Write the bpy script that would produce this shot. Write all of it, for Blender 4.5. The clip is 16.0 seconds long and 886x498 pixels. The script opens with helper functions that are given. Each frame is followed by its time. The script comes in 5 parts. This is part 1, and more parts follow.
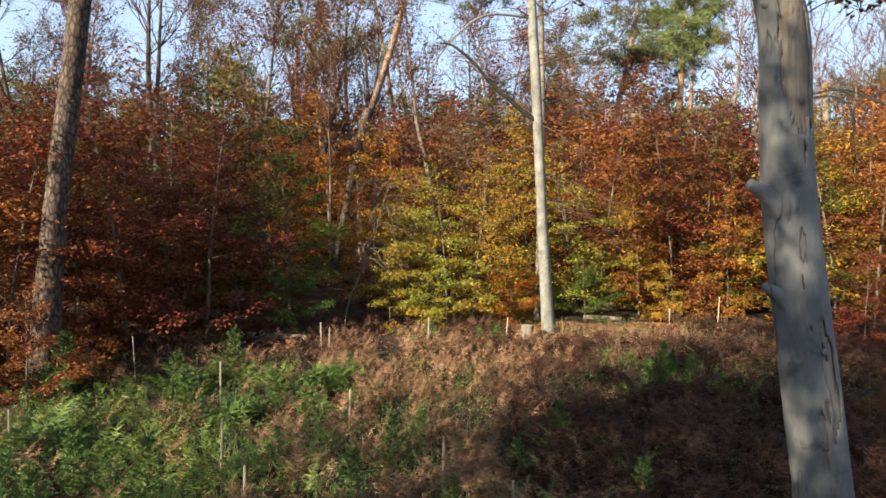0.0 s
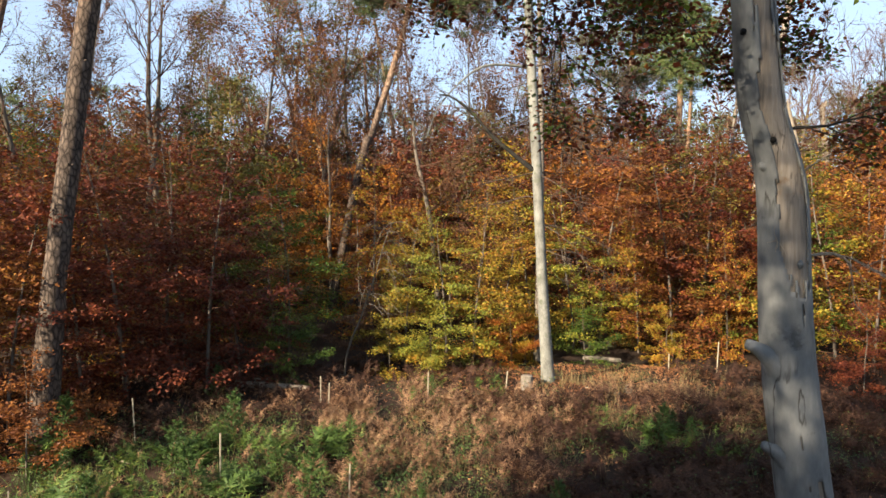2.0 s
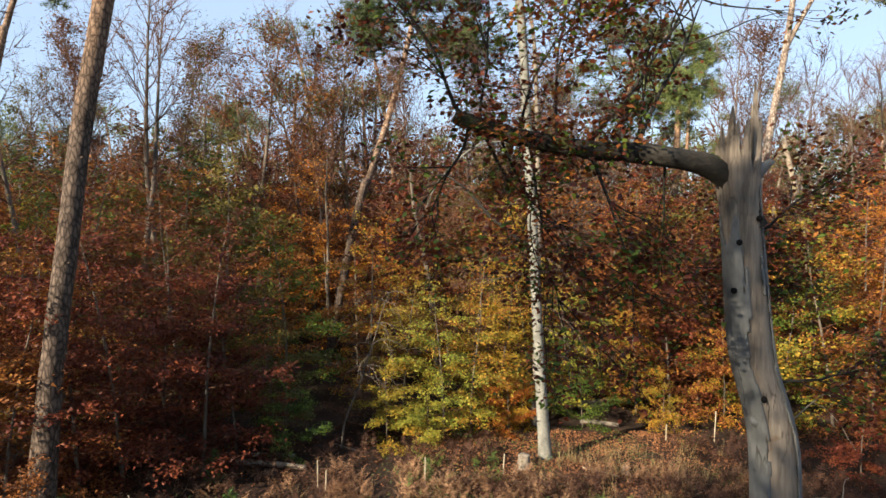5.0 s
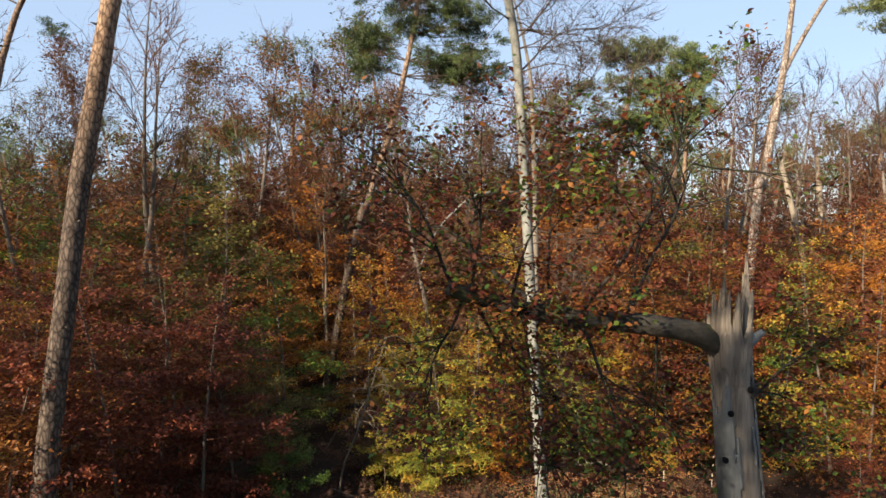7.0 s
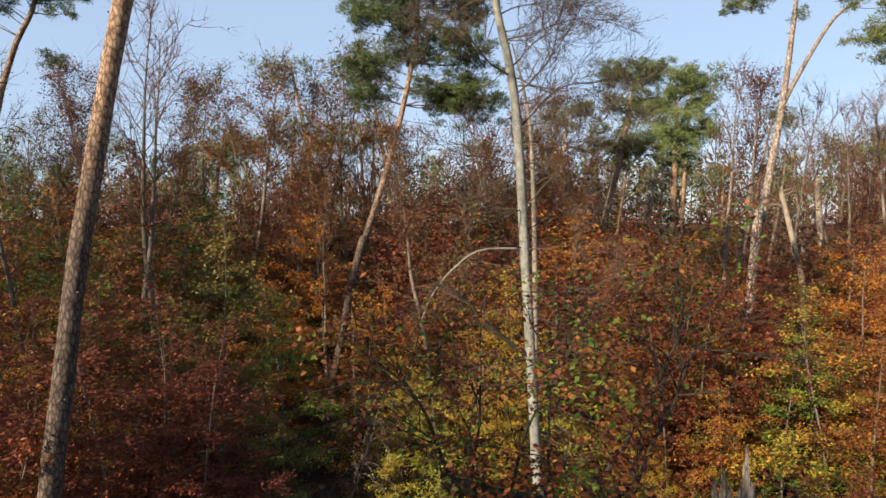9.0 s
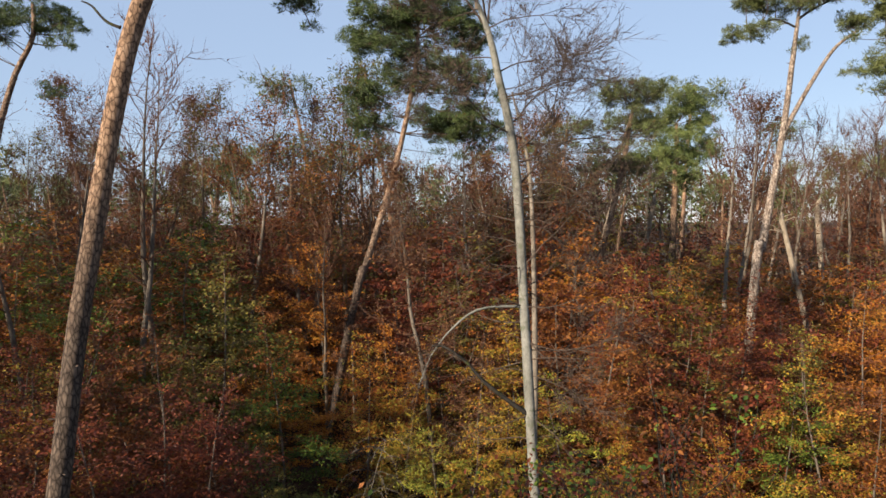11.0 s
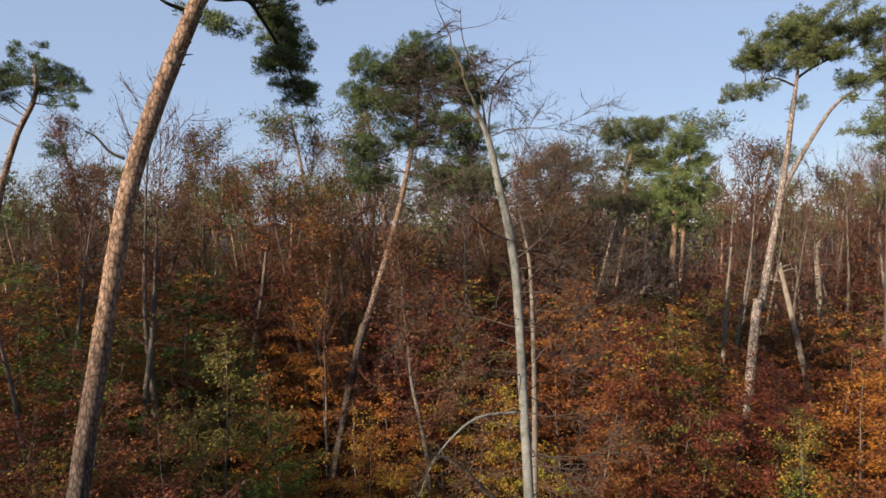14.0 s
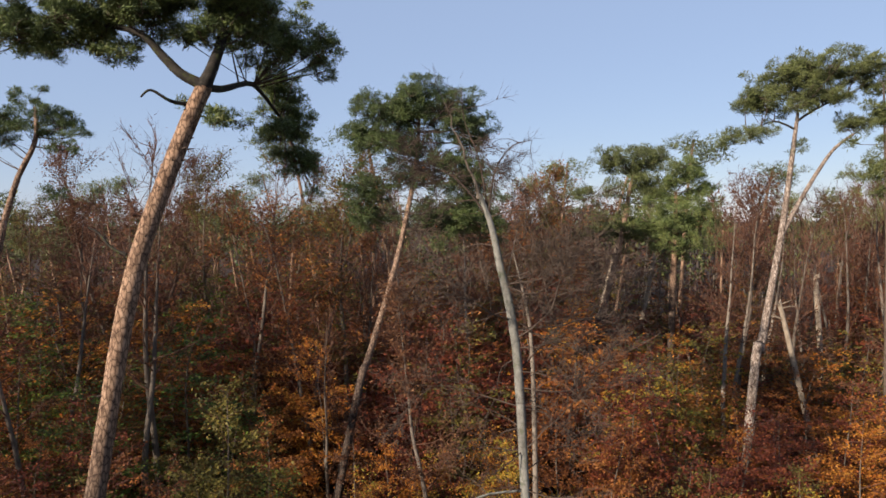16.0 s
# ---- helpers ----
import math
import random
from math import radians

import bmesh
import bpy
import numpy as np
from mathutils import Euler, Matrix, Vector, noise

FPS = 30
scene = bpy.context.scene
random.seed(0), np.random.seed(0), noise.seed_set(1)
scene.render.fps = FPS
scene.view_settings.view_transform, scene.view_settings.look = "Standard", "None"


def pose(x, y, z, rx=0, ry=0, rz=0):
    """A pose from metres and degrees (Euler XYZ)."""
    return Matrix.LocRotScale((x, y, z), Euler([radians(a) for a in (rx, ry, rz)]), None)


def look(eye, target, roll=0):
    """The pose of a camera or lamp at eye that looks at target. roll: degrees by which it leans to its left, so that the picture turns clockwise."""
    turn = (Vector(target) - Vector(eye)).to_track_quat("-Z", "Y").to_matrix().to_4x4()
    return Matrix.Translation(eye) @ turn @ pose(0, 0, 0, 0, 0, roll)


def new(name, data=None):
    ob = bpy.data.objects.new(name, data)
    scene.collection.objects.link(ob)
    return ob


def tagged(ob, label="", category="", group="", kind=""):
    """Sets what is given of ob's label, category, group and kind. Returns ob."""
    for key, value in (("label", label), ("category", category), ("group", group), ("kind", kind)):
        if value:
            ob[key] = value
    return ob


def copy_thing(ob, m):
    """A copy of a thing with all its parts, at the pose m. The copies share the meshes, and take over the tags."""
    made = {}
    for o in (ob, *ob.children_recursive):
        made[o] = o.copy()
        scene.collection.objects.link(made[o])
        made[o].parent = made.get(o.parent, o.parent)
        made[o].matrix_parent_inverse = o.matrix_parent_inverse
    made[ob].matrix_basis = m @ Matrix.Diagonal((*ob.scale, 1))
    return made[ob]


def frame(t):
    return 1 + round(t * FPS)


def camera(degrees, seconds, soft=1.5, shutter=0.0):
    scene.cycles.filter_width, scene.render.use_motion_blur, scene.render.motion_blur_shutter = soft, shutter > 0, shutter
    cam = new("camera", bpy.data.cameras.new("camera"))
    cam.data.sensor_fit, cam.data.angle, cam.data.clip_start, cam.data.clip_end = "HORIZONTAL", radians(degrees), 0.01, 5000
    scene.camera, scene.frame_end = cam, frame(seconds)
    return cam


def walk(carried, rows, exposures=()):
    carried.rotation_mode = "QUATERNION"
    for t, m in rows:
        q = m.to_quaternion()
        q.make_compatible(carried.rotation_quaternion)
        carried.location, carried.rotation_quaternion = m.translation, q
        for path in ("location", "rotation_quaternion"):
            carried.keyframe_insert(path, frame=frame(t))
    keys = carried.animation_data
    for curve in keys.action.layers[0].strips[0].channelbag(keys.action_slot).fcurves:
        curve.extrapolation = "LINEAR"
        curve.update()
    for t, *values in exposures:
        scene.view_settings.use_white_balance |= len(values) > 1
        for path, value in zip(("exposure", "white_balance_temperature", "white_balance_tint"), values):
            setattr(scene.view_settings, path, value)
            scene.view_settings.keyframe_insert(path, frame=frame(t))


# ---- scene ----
cam = camera(67.4, 16.0, soft=1.6)
METRES, EYE, TILT, LEAN, TURN = 16.0, 4.9, -3.0, 0.0, 0.0
ROWS = [
    (0.0, 0.0, 0.0, 0.0, 0.0, 0.0, -0.0),
    (0.5, 0.0, -0.0006, 0.0268, -0.01, 0.06, 0.03),
    (1.0, 0.0001, -0.0017, 0.053, -0.02, 0.11, 0.05),
    (1.5, -0.0005, -0.0013, 0.0743, -0.04, 0.19, 0.05),
    (2.0, -0.0006, -0.002, 0.0973, -0.06, 0.27, 0.03),
    (2.5, 0.0002, -0.0027, 0.1222, -0.07, 0.36, 0.04),
    (3.0, 0.0005, -0.0038, 0.1469, -0.1, 0.43, 0.03),
    (3.5, 0.0016, -0.0038, 0.1723, -0.13, 0.47, 0.08),
    (4.0, 0.0025, -0.0037, 0.1992, -0.14, 0.53, 0.08),
    (6.5, 0.0067, -0.006, 0.3302, -0.2, 0.55, 0.25),
    (7.0, 0.0079, -0.0073, 0.3563, -0.23, 0.58, 0.27),
    (7.5, 0.0089, -0.0073, 0.3842, -0.24, 0.6, 0.29),
    (8.0, 0.0097, -0.0067, 0.4126, -0.25, 0.62, 0.31),
    (8.5, 0.009, -0.0067, 0.4424, -0.27, 0.64, 0.3),
    (9.0, 0.0086, -0.0068, 0.4731, -0.27, 0.65, 0.3),
    (11.5, 0.0117, -0.0084, 0.6334, -0.26, 0.46, 0.35),
    (12.0, 0.0128, -0.0101, 0.6698, -0.25, 0.45, 0.38),
    (12.5, 0.0121, -0.0127, 0.7071, -0.25, 0.45, 0.37),
    (13.0, 0.0114, -0.0147, 0.7451, -0.26, 0.46, 0.36),
    (13.5, 0.0105, -0.0173, 0.7852, -0.26, 0.45, 0.34),
    (14.0, 0.01, -0.0206, 0.8271, -0.27, 0.43, 0.34),
    (14.5, 0.0102, -0.024, 0.869, -0.26, 0.4, 0.35),
    (15.0, 0.0091, -0.0259, 0.9124, -0.28, 0.36, 0.36),
    (15.5, 0.0081, -0.0257, 0.9554, -0.3, 0.34, 0.34),
    (16.0, 0.0073, -0.0247, 0.9989, -0.32, 0.32, 0.33),
]
EXPOSURES = [(0.0, 1.78, 6900, 10), (4.0, 1.64, 6900, 10), (8.0, 1.34, 6900, 11), (12.5, 1.0, 6700, 14), (16.0, 0.86, 6550, 17)]
walk(cam, [(t, pose(0, 0, EYE, TILT, LEAN, TURN) @ pose(METRES * x, METRES * y, METRES * z, 90 + pitch, roll, yaw)) for t, x, y, z, yaw, pitch, roll in ROWS], EXPOSURES)

# ---- light ----
SUN_EL, SUN_AZ = 22.5, 227.0          # degrees above the horizon; compass bearing, +y is north
world = bpy.data.worlds.new("sky")
scene.world = world
world.use_nodes = True
wn = world.node_tree.nodes
sky = wn.new("ShaderNodeTexSky")
sky.sky_type, sky.sun_disc = "NISHITA", False
sky.sun_elevation, sky.sun_rotation = radians(SUN_EL), radians(SUN_AZ)
sky.air_density, sky.dust_density, sky.ozone_density = 1.0, 0.0, 2.2
haze = wn.new("ShaderNodeMix")            # thin even haze over the clear sky
haze.data_type = "RGBA"
haze.inputs[0].default_value = 0.68
haze.inputs[7].default_value = (3.2, 4.3, 6.1, 1)
world.node_tree.links.new(sky.outputs[0], haze.inputs[6])
world.node_tree.links.new(haze.outputs[2], wn["Background"].inputs[0])
wn["Background"].inputs[1].default_value = 0.07
sun_lamp = bpy.data.lights.new("sun", "SUN")
sun_lamp.energy, sun_lamp.angle, sun_lamp.color = 5.2, radians(0.55), (1.0, 0.90, 0.74)
sun = new("sun", sun_lamp)
sun_way = Vector((math.sin(radians(SUN_AZ)) * math.cos(radians(SUN_EL)), math.cos(radians(SUN_AZ)) * math.cos(radians(SUN_EL)), math.sin(radians(SUN_EL))))
sun.matrix_world = look(sun_way * 60, (0, 0, 0))


# ---- materials ----
def material(name):
    m = bpy.data.materials.new(name)
    m.use_nodes = True
    n = m.node_tree.nodes
    return m, n, m.node_tree.links, n["Principled BSDF"]


def ramp(n, stops):
    r = n.new("ShaderNodeValToRGB")
    e = r.color_ramp.elements
    while len(e) < len(stops):
        e.new(0.5)
    for k, (p, c) in enumerate(stops):
        e[k].position, e[k].color = p, (*c, 1)
    return r


def noise_tex(n, links, scale, detail=6, rough=0.6, stretch=None, coords="Object"):
    t = n.new("ShaderNodeTexNoise")
    t.inputs["Scale"].default_value, t.inputs["Detail"].default_value, t.inputs["Roughness"].default_value = scale, detail, rough
    c = n.new("ShaderNodeTexCoord")
    if stretch:
        mp = n.new("ShaderNodeMapping")
        mp.inputs["Scale"].default_value = stretch
        links.new(c.outputs[coords], mp.inputs[0])
        links.new(mp.outputs[0], t.inputs["Vector"])
    else:
        links.new(c.outputs[coords], t.inputs["Vector"])
    return t


def bark(name, stops, scale=6, stretch=(1, 1, 0.25), bump=0.5, rough=0.9, patch=None, fine=40, cracks=0.0):
    """Bark: two scales of noise drawn along the stem, with a bump; patch: (colour, threshold) of lichen or moss."""
    m, n, links, p = material(name)
    a = noise_tex(n, links, scale, 8, 0.65, stretch)
    b = noise_tex(n, links, fine, 4, 0.6, stretch)
    mixer = n.new("ShaderNodeMath")
    mixer.operation = "MULTIPLY_ADD"
    links.new(b.outputs["Fac"], mixer.inputs[0])
    mixer.inputs[1].default_value = 0.45
    links.new(a.outputs["Fac"], mixer.inputs[2])
    sub = n.new("ShaderNodeMath")
    sub.operation = "SUBTRACT"
    links.new(mixer.outputs[0], sub.inputs[0])
    sub.inputs[1].default_value = 0.22
    r = ramp(n, stops)
    links.new(sub.outputs[0], r.inputs[0])
    out = r.outputs[0]
    if patch:
        c = noise_tex(n, links, 2.2, 6, 0.7)
        g = ramp(n, [(patch[1], (0, 0, 0)), (patch[1] + 0.08, (1, 1, 1))])
        links.new(c.outputs["Fac"], g.inputs[0])
        mx = n.new("ShaderNodeMix")
        mx.data_type = "RGBA"
        links.new(g.outputs[0], mx.inputs[0])
        links.new(out, mx.inputs[6])
        mx.inputs[7].default_value = (*patch[0], 1)
        out = mx.outputs[2]
    if cracks:
        c = noise_tex(n, links, cracks, 4, 0.55, (1, 1, 0.22))
        g = ramp(n, [(0.475, (1, 1, 1)), (0.497, (0.26, 0.24, 0.22)), (0.503, (0.26, 0.24, 0.22)), (0.522, (1, 1, 1))])
        links.new(c.outputs["Fac"], g.inputs[0])
        mx = n.new("ShaderNodeMix")
        mx.data_type, mx.blend_type = "RGBA", "MULTIPLY"
        where = noise_tex(n, links, 0.9, 3, 0.5, (1, 1, 0.5))      # cracked only in places
        few = ramp(n, [(0.5, (0, 0, 0)), (0.6, (1, 1, 1))])
        links.new(where.outputs["Fac"], few.inputs[0])
        links.new(few.outputs[0], mx.inputs[0])
        links.new(out, mx.inputs[6])
        links.new(g.outputs[0], mx.inputs[7])
        out = mx.outputs[2]
    links.new(out, p.inputs["Base Color"])
    p.inputs["Roughness"].default_value = rough
    p.inputs["Specular IOR Level"].default_value = 0.2
    bp = n.new("ShaderNodeBump")
    bp.inputs["Strength"].default_value, bp.inputs["Distance"].default_value = bump, 0.03
    links.new(sub.outputs[0], bp.inputs["Height"])
    links.new(bp.outputs[0], p.inputs["Normal"])
    return m


def leafy(name, stops, through_light=0.28, rough=0.6):
    """Leaves: each leaf takes its own shade of the ramp; light passes through the blade."""
    m, n, links, p = material(name)
    geo = n.new("ShaderNodeNewGeometry")
    info = n.new("ShaderNodeObjectInfo")
    ns = noise_tex(n, links, 0.55, 3, 0.6)
    add = n.new("ShaderNodeMath")
    add.operation = "MULTIPLY_ADD"
    links.new(geo.outputs["Random Per Island"], add.inputs[0])
    add.inputs[1].default_value = 0.55
    links.new(ns.outputs["Fac"], add.inputs[2])
    add2 = n.new("ShaderNodeMath")
    add2.operation = "MULTIPLY_ADD"
    links.new(info.outputs["Random"], add2.inputs[0])
    add2.inputs[1].default_value = 0.3
    links.new(add.outputs[0], add2.inputs[2])
    sub = n.new("ShaderNodeMath")
    sub.operation = "SUBTRACT"
    links.new(add2.outputs[0], sub.inputs[0])
    sub.inputs[1].default_value = 0.42
    r = ramp(n, stops)
    links.new(sub.outputs[0], r.inputs[0])
    links.new(r.outputs[0], p.inputs["Base Color"])
    p.inputs["Roughness"].default_value = rough
    p.inputs["Specular IOR Level"].default_value = 0.25
    tr = n.new("ShaderNodeBsdfTranslucent")
    links.new(r.outputs[0], tr.inputs["Color"])
    mx = n.new("ShaderNodeMixShader")
    mx.inputs[0].default_value = through_light
    links.new(p.outputs[0], mx.inputs[1])
    links.new(tr.outputs[0], mx.inputs[2])
    links.new(mx.outputs[0], n["Material Output"].inputs["Surface"])
    return m


LEAF = {
    "deep_red": leafy("leaf_deep_red", [(0, (0.0278, 0.0078, 0.0052)), (0.35, (0.0870, 0.0200, 0.0113)), (0.65, (0.1653, 0.0383, 0.0157)), (0.9, (0.2175, 0.0653, 0.0209)), (1, (0.2436, 0.0957, 0.0278))]),
    "rust": leafy("leaf_rust", [(0, (0.0435, 0.0130, 0.0061)), (0.35, (0.1305, 0.0418, 0.0139)), (0.65, (0.2436, 0.0870, 0.0209)), (0.9, (0.3219, 0.1305, 0.0261)), (1, (0.3219, 0.1740, 0.0365))]),
    "orange": leafy("leaf_orange", [(0, (0.1218, 0.0296, 0.0087)), (0.35, (0.2697, 0.0800, 0.0130)), (0.65, (0.3741, 0.1436, 0.0200)), (0.9, (0.4002, 0.1958, 0.0278)), (1, (0.3828, 0.2436, 0.0365))]),
    "gold": leafy("leaf_gold", [(0, (0.06, 0.075, 0.015)), (0.3, (0.19, 0.165, 0.022)), (0.6, (0.335, 0.22, 0.027)), (0.85, (0.39, 0.165, 0.022)), (1, (0.32, 0.10, 0.017))]),
    "lime": leafy("leaf_lime", [(0, (0.042, 0.06, 0.012)), (0.3, (0.14, 0.168, 0.025)), (0.55, (0.275, 0.262, 0.035)), (0.8, (0.38, 0.265, 0.035)), (1, (0.38, 0.16, 0.022))]),
    "green": leafy("leaf_green", [(0, (0.0153, 0.0306, 0.0061)), (0.4, (0.0536, 0.0919, 0.0153)), (0.75, (0.1302, 0.1684, 0.0230)), (1, (0.2909, 0.2297, 0.0306))]),
    "olive": leafy("leaf_olive", [(0, (0.0268, 0.0230, 0.0077)), (0.4, (0.0842, 0.0727, 0.0153)), (0.75, (0.1684, 0.1302, 0.0230)), (1, (0.2603, 0.1148, 0.0268))]),
    "mixed": leafy("leaf_mixed", [(0, (0.0435, 0.0696, 0.0130)), (0.25, (0.1479, 0.1436, 0.0209)), (0.45, (0.3306, 0.2349, 0.0287)), (0.65, (0.3654, 0.1436, 0.0218)), (0.85, (0.2436, 0.0609, 0.0174)), (1, (0.1566, 0.0365, 0.0139))]),
    "brown": leafy("leaf_brown", [(0, (0.0383, 0.0168, 0.0092)), (0.5, (0.1148, 0.0505, 0.0245)), (0.85, (0.1991, 0.0957, 0.0421)), (1, (0.2603, 0.1302, 0.0459))]),
}
NEEDLE = leafy("pine_needles", [(0, (0.015, 0.024, 0.009)), (0.5, (0.066, 0.092, 0.028)), (0.85, (0.145, 0.175, 0.055)), (1, (0.23, 0.23, 0.08))], 0.12, 0.5)
NEEDLE_FAR = leafy("far_pine_needles", [(0, (0.028, 0.034, 0.014)), (0.5, (0.09, 0.106, 0.036)), (0.85, (0.165, 0.18, 0.06)), (1, (0.23, 0.225, 0.085))], 0.12, 0.5)
YOUNG_NEEDLE = leafy("young_conifer_needles", [(0, (0.016, 0.032, 0.010)), (0.5, (0.052, 0.096, 0.024)), (0.85, (0.105, 0.16, 0.038)), (1, (0.18, 0.21, 0.055))], 0.2, 0.5)
FERN_GREEN = leafy("green_fern", [(0, (0.018, 0.034, 0.009)), (0.5, (0.062, 0.105, 0.022)), (0.85, (0.12, 0.17, 0.034)), (1, (0.22, 0.21, 0.045))], 0.3)
# bracken pair: tan lightened for the sunny part, red darkened to paint the shade
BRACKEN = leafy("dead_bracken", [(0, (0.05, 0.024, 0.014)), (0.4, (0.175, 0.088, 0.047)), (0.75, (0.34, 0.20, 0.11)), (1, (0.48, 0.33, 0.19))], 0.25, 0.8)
BRACKEN_RED_SHADED = leafy("red_bracken", [(0, (0.00907, 0.00454, 0.00259)), (0.4, (0.0337, 0.0136, 0.00842)), (0.75, (0.068, 0.0305, 0.0175)), (1, (0.123, 0.0648, 0.0369))], 0.25, 0.8)
BRAMBLE = leafy("bramble_leaves", [(0, (0.01125, 0.0225, 0.0075)), (0.5, (0.04125, 0.075, 0.021)), (0.85, (0.0975, 0.1275, 0.03375)), (1, (0.195, 0.12, 0.0375))], 0.2)
STRAW = leafy("dry_grass", [(0, (0.075, 0.0525, 0.0225)), (0.5, (0.2025, 0.1425, 0.0675)), (1, (0.315, 0.24, 0.12))], 0.2)
LITTER = leafy("leaf_litter", [(0, (0.0553, 0.0221, 0.0111)), (0.5, (0.232, 0.0939, 0.0398)), (1, (0.464, 0.221, 0.0939))], 0.1)

BEECH_BARK = bark("beech_bark", [(0.25, (0.065, 0.062, 0.053)), (0.5, (0.145, 0.14, 0.12)), (0.75, (0.235, 0.226, 0.195))], 3.5, (1, 1, 0.6), 0.3, 0.8, ((0.095, 0.098, 0.07), 0.55), 25)
SNAG_BARK = bark("snag_bark", [(0.2, (0.045, 0.044, 0.042)), (0.42, (0.10, 0.10, 0.097)), (0.6, (0.138, 0.138, 0.132)), (0.8, (0.18, 0.178, 0.17))], 1.5, (1, 1, 0.45), 0.28, 0.7, ((0.065, 0.064, 0.06), 0.6), 16, 3.2)
BARE_WOOD = bark("bare_wood", [(0.2, (0.05, 0.04, 0.031)), (0.45, (0.155, 0.125, 0.096)), (0.65, (0.24, 0.198, 0.155)), (0.85, (0.31, 0.265, 0.215))], 7, (1, 1, 0.08), 0.7, 0.85, ((0.17, 0.115, 0.07), 0.6), 45, 6.0)
PINE_BARK = bark("pine_bark", [(0.25, (0.07, 0.04, 0.026)), (0.5, (0.25, 0.155, 0.10)), (0.8, (0.44, 0.29, 0.19))], 7, (1, 1, 0.35), 0.9, 0.95, None, 30)
def pine_skin(name, low, high, pale=0.0):
    """Pine bark as it grows: dark thick scales low on the stem that give way to thin orange bark, in ragged patches, between two heights."""
    m = bark(name, [(0.3, (0.055, 0.034, 0.023)), (0.44, (0.185, 0.115 + 0.03 * pale, 0.073 + 0.045 * pale)), (0.55, (0.285, 0.18 + 0.055 * pale, 0.115 + 0.08 * pale)), (0.72, (0.38, 0.26 + 0.07 * pale, 0.175 + 0.11 * pale))], 6, (1, 1, 0.45), 0.8, 0.95, None, 20)
    n, links = m.node_tree.nodes, m.node_tree.links
    p = n["Principled BSDF"]
    warm = p.inputs["Base Color"].links[0].from_socket
    grain = noise_tex(n, links, 9, 6, 0.65, (1, 1, 0.4))
    dark = ramp(n, [(0.25, (0.022, 0.016, 0.013)), (0.5, (0.066, 0.048, 0.037)), (0.8, (0.13, 0.10, 0.078))])
    links.new(grain.outputs["Fac"], dark.inputs[0])
    c, sep, rag = n.new("ShaderNodeTexCoord"), n.new("ShaderNodeSeparateXYZ"), noise_tex(n, links, 1.4, 5, 0.7, (1, 1, 0.5))
    links.new(c.outputs["Object"], sep.inputs[0])
    add = n.new("ShaderNodeMath")
    add.operation = "MULTIPLY_ADD"
    links.new(rag.outputs["Fac"], add.inputs[0])
    add.inputs[1].default_value = 1.2 * (high - low)
    links.new(sep.outputs["Z"], add.inputs[2])
    rng_map = n.new("ShaderNodeMapRange")
    rng_map.inputs["From Min"].default_value, rng_map.inputs["From Max"].default_value = low + 0.6 * (high - low), high + 0.6 * (high - low)
    links.new(add.outputs[0], rng_map.inputs[0])
    mx = n.new("ShaderNodeMix")
    mx.data_type = "RGBA"
    links.new(rng_map.outputs[0], mx.inputs[0])
    # plates of bark, with dark cracks between them, on the lower stem
    mp, cells = n.new("ShaderNodeMapping"), n.new("ShaderNodeTexVoronoi")
    cells.feature = "DISTANCE_TO_EDGE"
    cells.inputs["Scale"].default_value = 9
    mp.inputs["Scale"].default_value = (1, 1, 0.42)
    links.new(c.outputs["Object"], mp.inputs[0])
    links.new(mp.outputs[0], cells.inputs["Vector"])
    g = ramp(n, [(0.0, (0.3, 0.28, 0.26)), (0.12, (0.9, 0.9, 0.9)), (0.35, (1.5, 1.45, 1.4))])
    links.new(cells.outputs["Distance"], g.inputs[0])
    mul = n.new("ShaderNodeMix")
    mul.data_type, mul.blend_type = "RGBA", "MULTIPLY"
    mul.inputs[0].default_value = 1.0
    links.new(dark.outputs[0], mul.inputs[6])
    links.new(g.outputs[0], mul.inputs[7])
    links.new(mul.outputs[2], mx.inputs[6])
    thin = ramp(n, [(0.0, (0.28, 0.25, 0.23)), (0.12, (0.82, 0.8, 0.78)), (0.35, (1.1, 1.06, 1.02))])
    links.new(cells.outputs["Distance"], thin.inputs[0])
    mul2 = n.new("ShaderNodeMix")
    mul2.data_type, mul2.blend_type = "RGBA", "MULTIPLY"
    mul2.inputs[0].default_value = 1.0
    links.new(warm, mul2.inputs[6])
    links.new(thin.outputs[0], mul2.inputs[7])
    links.new(mul2.outputs[2], mx.inputs[7])
    links.new(mx.outputs[2], p.inputs["Base Color"])
    return m


PINE_STEM = pine_skin("pine_stem_bark", 11.5, 16.5, 0.1)
# dark scales carried up to 9-15 m to paint the mid pine's shaded stem
MID_PINE_STEM_SHADED = pine_skin("mid_pine_stem_bark", 9, 15, 0.3)
PALE_PINE_STEM = pine_skin("pale_pine_stem_bark", 3, 8, 1.0)
# dark pine bark, lowered further to paint crown shade on the branching
PINE_BARK_SHADED = bark("pine_bark_low", [(0.25, (0.025, 0.018, 0.014)), (0.5, (0.075, 0.054, 0.04)), (0.8, (0.15, 0.11, 0.085))], 7, (1, 1, 0.35), 1.0, 0.95, None, 30)
DARK_BARK = bark("dark_bark", [(0.2, (0.035, 0.028, 0.022)), (0.5, (0.10, 0.08, 0.062)), (0.8, (0.19, 0.155, 0.12))], 6, (1, 1, 0.4), 0.5)
GREY_BARK = bark("grey_bark", [(0.2, (0.048, 0.04, 0.032)), (0.5, (0.152, 0.124, 0.096)), (0.8, (0.264, 0.224, 0.176))], 5, (1, 1, 0.5), 0.4)
